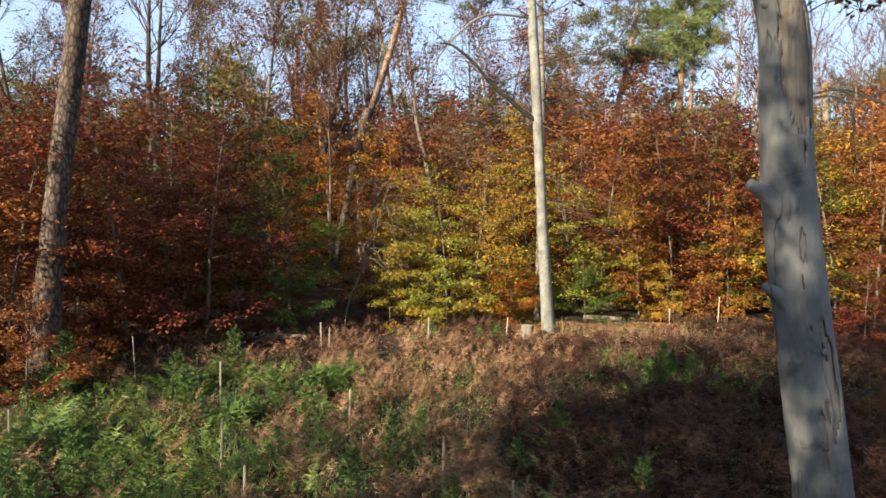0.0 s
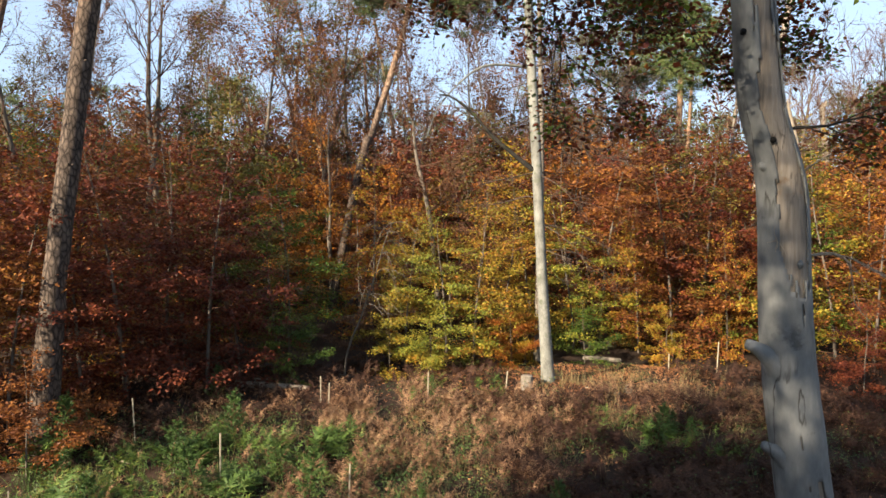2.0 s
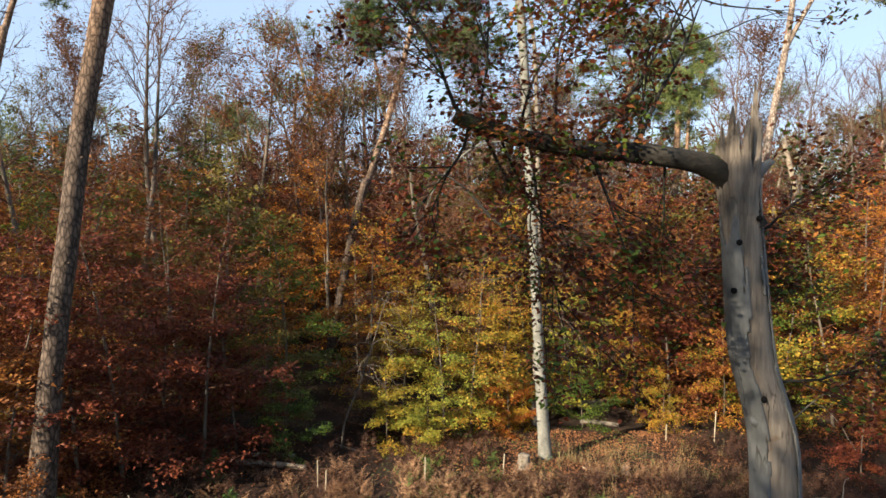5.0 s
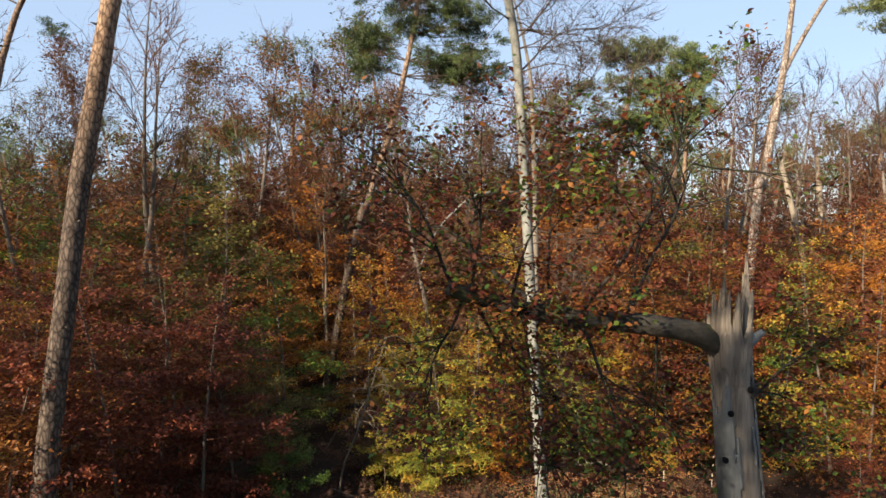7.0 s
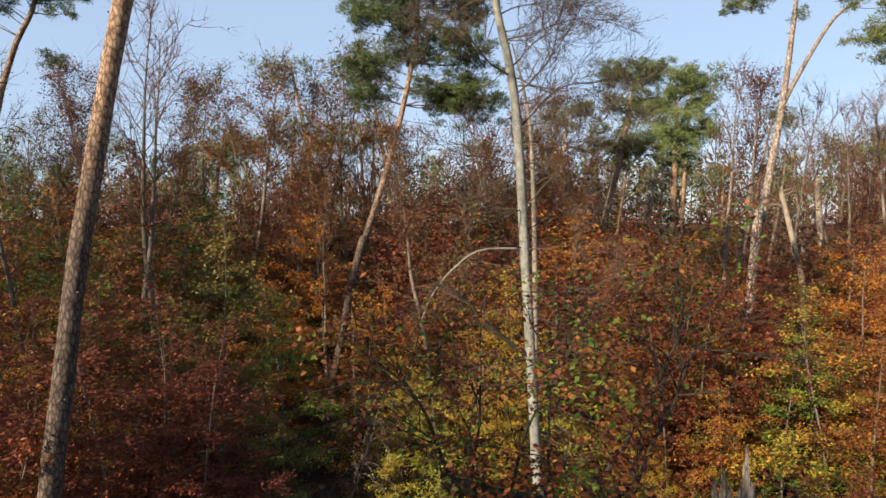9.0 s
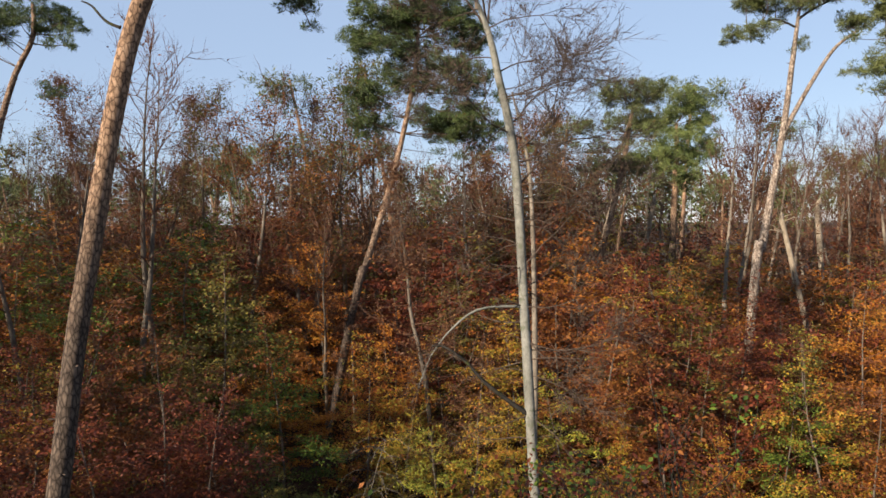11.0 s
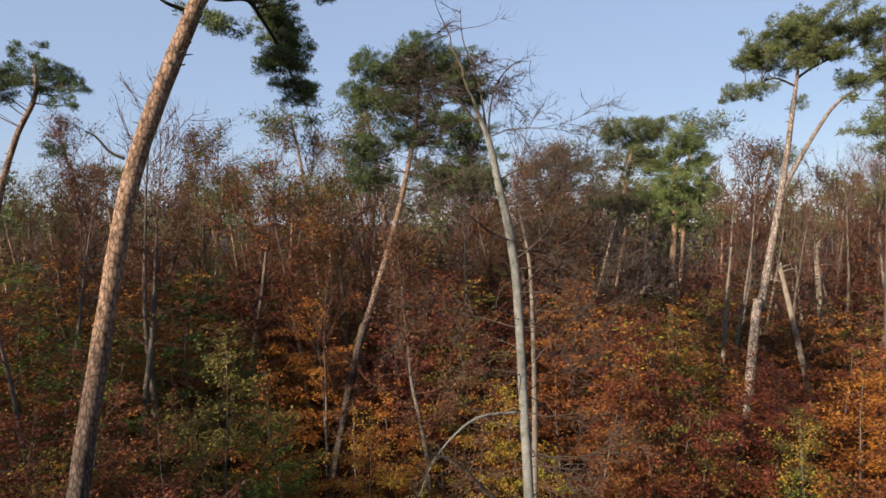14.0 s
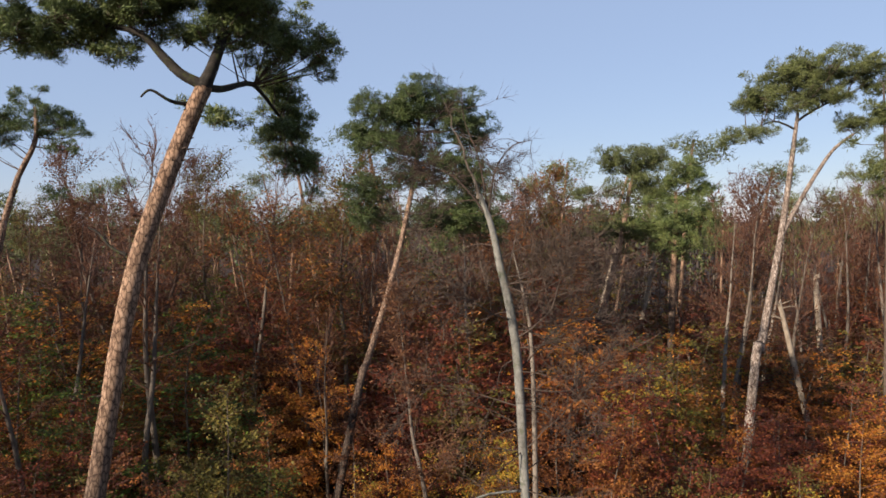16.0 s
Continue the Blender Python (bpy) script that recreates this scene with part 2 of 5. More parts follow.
PALE_BARK = bark("pale_bark", [(0.2, (0.08, 0.0624, 0.0464)), (0.5, (0.224, 0.18, 0.132)), (0.8, (0.352, 0.288, 0.22))], 4, (1, 1, 0.5), 0.4)
TWIG = bark("twig", [(0.2, (0.03, 0.014, 0.009)), (0.5, (0.088, 0.042, 0.026)), (0.8, (0.15, 0.085, 0.057))], 8, (1, 1, 1), 0.2)
HOLE_SHADE = bark("hollow", [(0.3, (0.003, 0.003, 0.003)), (0.8, (0.012, 0.010, 0.008))], 9, (1, 1, 1), 0.2)
BEECH_TWIG = bark("beech_twig", [(0.2, (0.022, 0.015, 0.011)), (0.5, (0.062, 0.043, 0.032)), (0.8, (0.11, 0.082, 0.064))], 8, (1, 1, 1), 0.2)
# limb bark: shade of leaves and crowns painted into its tone, plus moss
LIMB_BARK_SHADED = bark("limb_bark", [(0.25, (0.007, 0.0063, 0.0049)), (0.5, (0.0231, 0.0196, 0.0154)), (0.8, (0.0595, 0.0518, 0.0406))], 5, (0.6, 1, 1), 0.7, 0.9, ((0.04, 0.045, 0.014), 0.55), 30)
STAKE = bark("stake_wood", [(0.2, (0.16, 0.12, 0.08)), (0.5, (0.34, 0.28, 0.20)), (0.8, (0.46, 0.40, 0.31))], 9, (1, 1, 0.1), 0.3)


# ---- shapes ----
rng = np.random.default_rng(7)


def mesh_of(name, verts, quads, mat, smooth=True, tris=()):
    """A mesh from arrays of vertices, of four-cornered and of three-cornered faces."""
    verts, quads, tris = np.asarray(verts, np.float32), np.asarray(quads, np.int32).reshape(-1, 4), np.asarray(tris, np.int32).reshape(-1, 3)
    me = bpy.data.meshes.new(name)
    me.vertices.add(len(verts))
    me.vertices.foreach_set("co", verts.ravel())
    me.loops.add(quads.size + tris.size)
    me.loops.foreach_set("vertex_index", np.concatenate((quads.ravel(), tris.ravel())))
    me.polygons.add(len(quads) + len(tris))
    me.polygons.foreach_set("loop_start", np.concatenate((np.arange(0, quads.size, 4), quads.size + np.arange(0, tris.size, 3))).astype(np.int32))
    me.polygons.foreach_set("use_smooth", np.full(len(quads) + len(tris), smooth))
    me.update(calc_edges=True)
    me.materials.append(mat)
    return me


class Shape:
    """Gathers tubes and blades into one mesh."""

    def __init__(self):
        self.v, self.q, self.t, self.n = [], [], [], 0

    def add(self, v, q):
        self.v.append(np.asarray(v, float))
        self.q.append(np.asarray(q, int) + self.n)
        self.n += len(v)

    def tube(self, pts, radii, sides=6, rough=0.0):
        pts = np.asarray(pts, float)
        k = len(pts)
        radii = np.broadcast_to(np.asarray(radii, float), (k,))
        d = np.gradient(pts, axis=0)
        d /= np.linalg.norm(d, axis=1)[:, None] + 1e-9
        ref = np.array((1.0, 0.0, 0.0)) if abs(d[:, 0]).mean() < 0.7 else np.array((0.0, 1.0, 0.0))
        u = np.cross(d, ref)
        u /= np.linalg.norm(u, axis=1)[:, None]
        w = np.cross(d, u)
        a = np.arange(sides) * 2 * np.pi / sides
        r = np.repeat(radii[:, None], sides, 1)
        if rough:
            r = r * (1 + rough * rng.normal(size=r.shape))
        v = pts[:, None, :] + r[..., None] * (np.cos(a)[None, :, None] * u[:, None, :] + np.sin(a)[None, :, None] * w[:, None, :])
        i, j = np.meshgrid(np.arange(k - 1), np.arange(sides), indexing="ij")
        j2 = (j + 1) % sides
        q = np.stack((i * sides + j, i * sides + j2, (i + 1) * sides + j2, (i + 1) * sides + j), -1).reshape(-1, 4)
        self.add(v.reshape(-1, 3), q)

    def blades(self, at, way, side, length, width, fold=0.15, kite=False):
        """Leaves from at along way: pointed blades, or, seen close, kites with a fold along the middle."""
        at, way, side = (np.asarray(a, float) for a in (at, way, side))
        length, width = np.broadcast_to(length, len(at))[:, None], np.broadcast_to(width, len(at))[:, None]
        if kite:
            mid, up = at + way * length * 0.45, np.cross(way, side)
            v = np.stack((at, mid + side * width / 2 + up * width * fold, at + way * length, mid - side * width / 2 + up * width * fold), 1)
            self.add(v.reshape(-1, 3), np.arange(len(at) * 4).reshape(-1, 4))
        else:
            v = np.stack((at - side * width / 2, at + side * width / 2, at + way * length), 1)
            self.v.append(v.reshape(-1, 3))
            self.t.append(np.arange(len(at) * 3).reshape(-1, 3) + self.n)
            self.n += 3 * len(at)

    def mesh(self, name, mat, smooth=True):
        if not self.v:
            self.tube([(0, 0, 0), (0, 0, 0.01)], 0.005, 3)
        quads = np.concatenate(self.q) if self.q else ()
        return mesh_of(name, np.concatenate(self.v), quads, mat, smooth, np.concatenate(self.t) if self.t else ())


def unit(a):
    return a / (np.linalg.norm(a, axis=-1, keepdims=True) + 1e-9)


def part(name, shape, mat, parent, label="", smooth=True):
    ob = new(name, shape.mesh(name, mat, smooth))
    ob.parent = parent
    return tagged(ob, label)


def thing(name, label, category, at=(0, 0, 0), group="", kind=""):
    ob = new(name)
    ob.location = at
    ob.empty_display_size = 0.3
    return tagged(ob, label, category, group, kind)


def curve(pts, k):
    """A smooth line of k points through the given ones."""
    p = np.asarray(pts, float)
    t = np.linspace(0, len(p) - 1, k)
    i = np.clip(t.astype(int), 0, len(p) - 2)
    f = (t - i)[:, None]
    a, b, c, e = p[np.maximum(i - 1, 0)], p[i], p[i + 1], p[np.minimum(i + 2, len(p) - 1)]
    return 0.5 * (2 * b + (c - a) * f + (2 * a - 5 * b + 4 * c - e) * f ** 2 + (3 * b - a - 3 * c + e) * f ** 3)


def wander(start, way, length, k=6, bend=0.12, lift=0.0):
    """A branch line that wanders from its way and lifts or droops towards its end."""
    pts, w, p = [np.array(start, float)], unit(np.array(way, float)), np.array(start, float)
    for s in range(k):
        w = unit(w + rng.normal(0, bend, 3) + np.array((0, 0, lift / k)))
        p = p + w * length / k
        pts.append(p)
    return np.array(pts)


def scatter_leaves(shape, at, flat, size, spread, kite=False):
    """Leaves round the points at, lying about as flat as given (1: all level)."""
    k = len(at)
    at = at + rng.normal(0, 1, (k, 3)) * np.array((spread, spread, spread * (1.0 - 0.8 * flat)))
    az = rng.uniform(0, 2 * np.pi, k)
    way = unit(np.stack((np.cos(az), np.sin(az), rng.normal(-0.25, 0.5 * (1.2 - flat), k)), -1))
    up = unit(np.stack((rng.normal(0, 0.7 * (1.15 - flat), k), rng.normal(0, 0.7 * (1.15 - flat), k), np.ones(k)), -1))
    side = unit(np.cross(up, way))
    ln = size * rng.uniform(0.7, 1.3, k)
    shape.blades(at, way, side, ln, ln * 0.62, 0.15, kite)


# ---- trees ----
def twig_fan(shape, p, d, ln, n, wide=0.022, bend=0.5):
    """n fine twigs that leave the line of points p about the way d, each of two thin pieces."""
    at = p[rng.integers(0, len(p), n)]
    w = unit(d + rng.normal(0, bend, (n, 3)) + np.array((0, 0, 0.18)))
    l1 = ln * rng.uniform(0.4, 0.75, n)
    shape.blades(at, w, unit(np.cross(w, rng.normal(size=w.shape))), l1, wide, 0.1)
    at2 = at + w * (l1 * 0.8)[:, None]
    w2 = unit(w + rng.normal(0, bend * 0.7, (n, 3)) + np.array((0, 0, 0.1)))
    shape.blades(at2, w2, unit(np.cross(w2, rng.normal(size=w2.shape))), ln * rng.uniform(0.35, 0.7, n), wide * 0.75, 0.1)


def young_beech(height, width, leaves, size, low=0.06, twigs=True, sides=5, bare=0.5):
    """A young broadleaf tree: thin stem, level sprays of leaves from near the ground to the tip. Returns trunk, branch and crown shapes."""
    trunk, limbs, crown = Shape(), Shape(), Shape()
    stem = wander((0, 0, -0.2), (0, 0, 1), height + 0.2, 8, 0.05, 0.3)
    trunk.tube(curve(stem, 10), np.linspace(0.008 * height + 0.006, 0.006, 10), sides)
    n = int(height * 4.4)
    spots, weights = [], []
    for b in range(n):
        f = min(low + (1 - low) * (b + rng.uniform(0, 0.9)) / n, 0.985)
        p0 = stem[int(f * 8)] + (stem[min(int(f * 8) + 1, 8)] - stem[int(f * 8)]) * (f * 8 % 1)
        az = b * 2.4 + rng.normal(0, 0.5)
        ln = width / 2 * (0.35 + 0.75 * math.sin(math.pi * min(1, 0.18 + 0.82 * f) ** 0.8)) * rng.uniform(0.55, 1.2)
        br = wander(p0, (math.cos(az), math.sin(az), 0.25 + 0.75 * f ** 3), ln, 6, 0.10, -0.35)
        limbs.tube(br[::2], np.linspace(0.006 + 0.006 * ln, 0.003, 4), 3)
        spots.append(curve(br, 10)[2:])
        thin = 1.0 if f < 0.66 else 1.0 - bare * (f - 0.66) / 0.34
        weights.append(ln * thin * np.linspace(0.5, 1.0, 8))
        if f > 0.6:
            twig_fan(limbs, br[2:], unit(br[-1] - br[0] + np.array((0, 0, 0.5 * ln))), 0.55, 3 if twigs else 2, 0.013)
        for tw in range(int(2 + ln * 2.6)):
            i = int(rng.integers(1, 6))
            w = unit(br[i + 1] - br[i]) + (1 if tw % 2 else -1) * rng.uniform(0.6, 1.1) * np.array((-math.sin(az), math.cos(az), 0))
            t2 = wander(br[i], w, ln * rng.uniform(0.25, 0.5), 3, 0.12, -0.15)
            if twigs and tw % 2:
                limbs.tube(t2[[0, 2, 3]], np.linspace(0.005, 0.002, 3), 3)
            spots.append(curve(t2, 6)[1:])
            weights.append(np.full(5, ln * 0.55 * thin))
    spots, weights = np.concatenate(spots), np.concatenate(weights)
    pick = rng.choice(len(spots), leaves, p=weights / weights.sum())
    scatter_leaves(crown, spots[pick], 0.34, size, 0.12)
    return trunk, limbs, crown


def bare_tree(height, spread, fork=0.45, leaves=0, leaf=0.16, r0=None, dense=1.0):
    """A tall tree in late autumn: a stem that thins out into ascending limbs, branches and fine twigs, with few leaves."""
    trunk, limbs, crown = Shape(), Shape(), Shape()
    stem = wander((0, 0, -0.2), (0, 0, 1), height * 0.96 + 0.2, 9, 0.05, 0.5)
    line = curve(stem, 22)
    r0 = r0 or 0.0095 * height
    trunk.tube(line, np.interp(np.linspace(0, 1, 22), [0, 0.03, 0.5, 0.75, 1], [r0 * 1.25, r0, r0 * 0.62, r0 * 0.3, 0.012]), 8, 0.02)
    tips = []
    n = int(height * (1 - fork) * 1.7)
    for b in range(n):
        f = fork + (1 - fork) * (b + rng.uniform(0, 1)) / n
        i = min(int(f * 21), 20)
        az = b * 2.4 + rng.normal(0, 0.5)
        g = (f - fork) / (1 - fork)
        ln = spread * (0.35 + 0.65 * math.sin(math.pi * (0.22 + 0.7 * g))) * rng.uniform(0.6, 1.25)
        br = wander(line[i], (math.cos(az), math.sin(az), 0.55 + 0.9 * g), ln, 5, 0.17, 0.35)
        limbs.tube(br, np.linspace(r0 * 0.30 * (1.2 - f), 0.012, 6), 4)
        for s in range(int(5 * dense)):
            j = int(rng.integers(1, 6))
            d = unit(br[j] - br[j - 1])
            l2 = ln * rng.uniform(0.35, 0.65)
            b2 = wander(br[j], unit(d + rng.normal(0, 0.55, 3) + np.array((0, 0, 0.15))), l2, 3, 0.2, 0.2)
            limbs.tube(b2, np.linspace(0.022, 0.009, 4), 3)
            twig_fan(limbs, b2[1:], unit(b2[-1] - b2[0]), l2 * 0.75, int(6 * dense))
            tips.append(b2[1:])
        twig_fan(limbs, br[2:], unit(br[-1] - br[0]), ln * 0.4, 8)
        tips.append(br[3:])
    twig_fan(limbs, line[-4:], np.array((0, 0, 1.0)), spread * 0.4, 14)
    if leaves:
        t = np.concatenate(tips)
        scatter_leaves(crown, t[rng.integers(0, len(t), leaves)], 0.5, leaf, 0.3)
    return trunk, limbs, crown


def needle_clump(shape, at, radius, blades, size, flat=0.7):
    """A cushion of pine needles: tufts that point out and up from the middle."""
    k = int(blades * 1.4)
    d = unit(rng.normal(size=(k, 3)))
    pos = at + d * np.array((radius, radius, radius * flat)) * rng.uniform(0.25, 0.95, (k, 1))
    way = unit(d * np.array((1, 1, 0.8)) + rng.normal(0, 0.5, (k, 3)) + np.array((0, 0, 0.3)))
    side = unit(np.cross(way, rng.normal(size=(k, 3))))
    ln = size * rng.uniform(0.6, 1.3, k)
    shape.blades(pos, way, side, ln, ln * 0.2, 0.1)


def pine_crown(limbs, crown, line, lobes, blades, size, r, fill=1.0, tuft=0.4):
    """Limbs from the stem to each lobe (x, y, z, radius, height), each lobe domed over with small cushions of needles on their own twigs."""
    for number, (x, y, z, rad, high) in enumerate(lobes):
        c = np.array((x, y, z - 0.35 * high))
        i = int(np.argmin(np.linalg.norm(line - (c - np.array((0, 0, rad * 0.9))), axis=1)))
        i = min(max(i, 2), len(line) - 1)
        mid = (line[i] + c) / 2 + rng.normal(0, 0.15, 3) * rad + np.array((0, 0, -0.12 * rad))
        if number % 3 == 0:
            limbs.tube(curve([line[i], mid, c], 6), np.linspace(min(r * 0.34, 0.055 * rad), 0.015, 6), 4)
        count = max(5, int(fill * 0.62 * rad * (rad + high) / tuft ** 2))
        up = rng.uniform(-0.45, 1.0, count)
        az = rng.uniform(0, 2 * np.pi, count)
        flat = np.sqrt(np.clip(1 - up * up, 0, 1))
        d = np.stack((np.cos(az) * flat, np.sin(az) * flat, up), -1)
        pos = c + d * np.array((rad, rad, high * 1.3)) * (rng.uniform(0.35, 1.0, (count, 1)) ** 0.5)
        for k, p in enumerate(pos):
            if k % 3 == 0:
                limbs.tube(curve([c, (c + p) / 2 + rng.normal(0, 0.12, 3) - np.array((0, 0, 0.1)), p], 4), np.linspace(0.016, 0.008, 4), 3)
            needle_clump(crown, p, tuft * rng.uniform(0.65, 1.3), blades, size)


def masses(heads, size, seed, flat=0.66, thin=1.0):
    """Breaks the masses of a pine head (x, y, z, half width, half height) into small domed lobes of uneven size."""
    r = random.Random(seed)
    out = []
    for (x, y, z, wide, high) in heads:
        for k in range(max(1, int(thin * 3.0 * wide * high / size ** 2))):
            rad = min(size * r.choice((0.45, 0.6, 0.8, 1.0, 1.25)), 1.1 * wide)
            w, h = max(wide - 0.5 * rad, 0.1) * 0.7, max(high - 0.35 * rad, 0.1) * 0.66
            out.append((x + r.gauss(0, w), y + r.gauss(0, w), z + r.gauss(0, h), rad, rad * flat))
    return out


def lobes_of(cx, cy, cz, rx, rz, n, small=0.36):
    """Lobes that make up a rounded, uneven pine head."""
    out = []
    for k in range(n):
        d = unit(rng.normal(size=3))
        d[2] = d[2] * 0.8 + 0.12
        f = rng.uniform(0.3, 1.0) ** 0.6
        out.append((cx + d[0] * rx * 0.76 * f, cy + d[1] * rx * 0.76 * f, cz + d[2] * rz * 0.82 * f, rx * small * rng.uniform(0.7, 1.3), rx * small * rng.uniform(0.6, 1.0)))
    return out


def assemble(name, label, category, shapes, mats, at=(0, 0, 0), group=""):
    ob = thing(name, label, category, at, group)
    for pname, s, mt in zip(("trunk", "branching", "crown"), shapes, mats):
        if s.n:
            tagged(part(pname, s, mt, ob), kind="" if pname == "trunk" else "stuff")
    return ob


def ground_height(x, y):
    """The lie of the land: a low rise before the wood, and hummocks."""
    x, y = np.asarray(x, float), np.asarray(y, float)
    rise = 0.5 / (1 + np.exp(np.clip(-(y - 15.5) / 1.6, -50, 50))) * np.exp(-(y / 400) ** 2) + 0.40 * np.exp(-((y - 21.5) / 4.0) ** 2) * (0.55 + 0.45 * np.exp(-((x - 4) / 7) ** 2))
    hum = 0.10 * np.sin(x * 0.9 + 0.7 * np.sin(y * 0.6)) * np.sin(y * 0.8 + 1.3) + 0.05 * np.sin(x * 2.3 + y * 1.1)
    return rise + hum * np.exp(-((y - 15) / 40.0) ** 2)


# ---- ground ----
def ground_sheet():
    gx = np.concatenate((np.linspace(-2500, -70, 14), np.linspace(-60, 60, 161), np.linspace(70, 2500, 14)))
    gy = np.concatenate((np.linspace(-2500, -50, 12), np.linspace(-40, 100, 187), np.linspace(110, 2500, 14)))
    xx, yy = np.meshgrid(gx, gy, indexing="ij")
    v = np.stack((xx, yy, ground_height(xx, yy)), -1).reshape(-1, 3)
    i, j = np.meshgrid(np.arange(len(gx) - 1), np.arange(len(gy) - 1), indexing="ij")
    n = len(gy)
    q = np.stack((i * n + j, (i + 1) * n + j, (i + 1) * n + j + 1, i * n + j + 1), -1).reshape(-1, 4)
    soil = bark("forest_soil", [(0.2, (0.0084, 0.0054, 0.0036)), (0.5, (0.0252, 0.0138, 0.0084)), (0.8, (0.06, 0.0312, 0.0168))], 1.2, (1, 1, 1), 0.8, 0.95, ((0.05, 0.055, 0.02), 0.62), 14)
    return tagged(new("ground", mesh_of("ground", v, q, soil)), "brown forest floor of soil and fallen leaves", "ground", kind="structure")


ground_sheet()


# ---- the broken beech with its living limb ----
def local(base, pts):
    return np.asarray(pts, float) - np.array(base)


def peel_wall(line, radii, mat_bark, mat_wood, parent):
    """A stem whose bark has come away in places: a wood core, and a bark shell 2 cm proud with ragged holes."""
    core = Shape()
    core.tube(line, radii, 28, 0.012)
    part("bare_wood", core, mat_wood, parent, "weathered tan bare wood with drying cracks")
    sides, k = 96, len(line) * 4
    pts = curve(line, k)
    rad = np.interp(np.linspace(0, 1, k), np.linspace(0, 1, len(radii)), radii) + 0.022
    a = np.arange(sides) * 2 * np.pi / sides
    v = np.zeros((k, sides, 3))
    keep = np.ones((k, sides), bool)
    for i in range(k):
        z = pts[i, 2]
        for j in range(sides):
            n = noise.noise(Vector((math.cos(a[j]) * 1.3, math.sin(a[j]) * 1.3, z * 0.9)))
            n2 = noise.noise(Vector((math.cos(a[j]) * 5, math.sin(a[j]) * 5, z * 3.0)))
            n3 = noise.noise(Vector((math.cos(a[j]) * 16, math.sin(a[j]) * 16, z * 5.0)))
            r = rad[i] * (1 + 0.05 * n + 0.02 * n2 + 0.012 * n3)
            v[i, j] = pts[i] + np.array((math.cos(a[j]) * r, math.sin(a[j]) * r, 0))
            off = (a[j] - radians(277) + math.pi) % (2 * math.pi) - math.pi      # the peeled strip faces the clearing
            ragged = off + 0.10 * math.sin(z * 2.1) + 0.22 * n2 + 0.14 * n3
            if z > 5.75 + 0.3 * n2 and abs(ragged) < 0.58 + 0.3 * n + 0.08 * math.sin(z * 5.1):
                keep[i, j] = False
            if 2.2 < z <= 5.75 and n + 0.55 * n2 + 0.12 * n3 > 0.30 and abs(off - 0.12 + 0.25 * n2) < 0.5:
                keep[i, j] = False
            if z > 8.95 + 0.3 * math.sin(a[j] * 3 + 1) + 0.35 * n2 and n < 0.3:
                keep[i, j] = False
    i, j = np.meshgrid(np.arange(k - 1), np.arange(sides), indexing="ij")
    j2 = (j + 1) % sides
    q = np.stack((i * sides + j, i * sides + j2, (i + 1) * sides + j2, (i + 1) * sides + j), -1)[keep[:-1]]
    shell = Shape()
    shell.add(v.reshape(-1, 3), q.reshape(-1, 4))
    ob = part("bark", shell, mat_bark, parent, "smooth grey beech bark flaking off in plates")
    thick = ob.modifiers.new("thickness", "SOLIDIFY")
    thick.thickness, thick.offset = 0.02, -1
    return ob


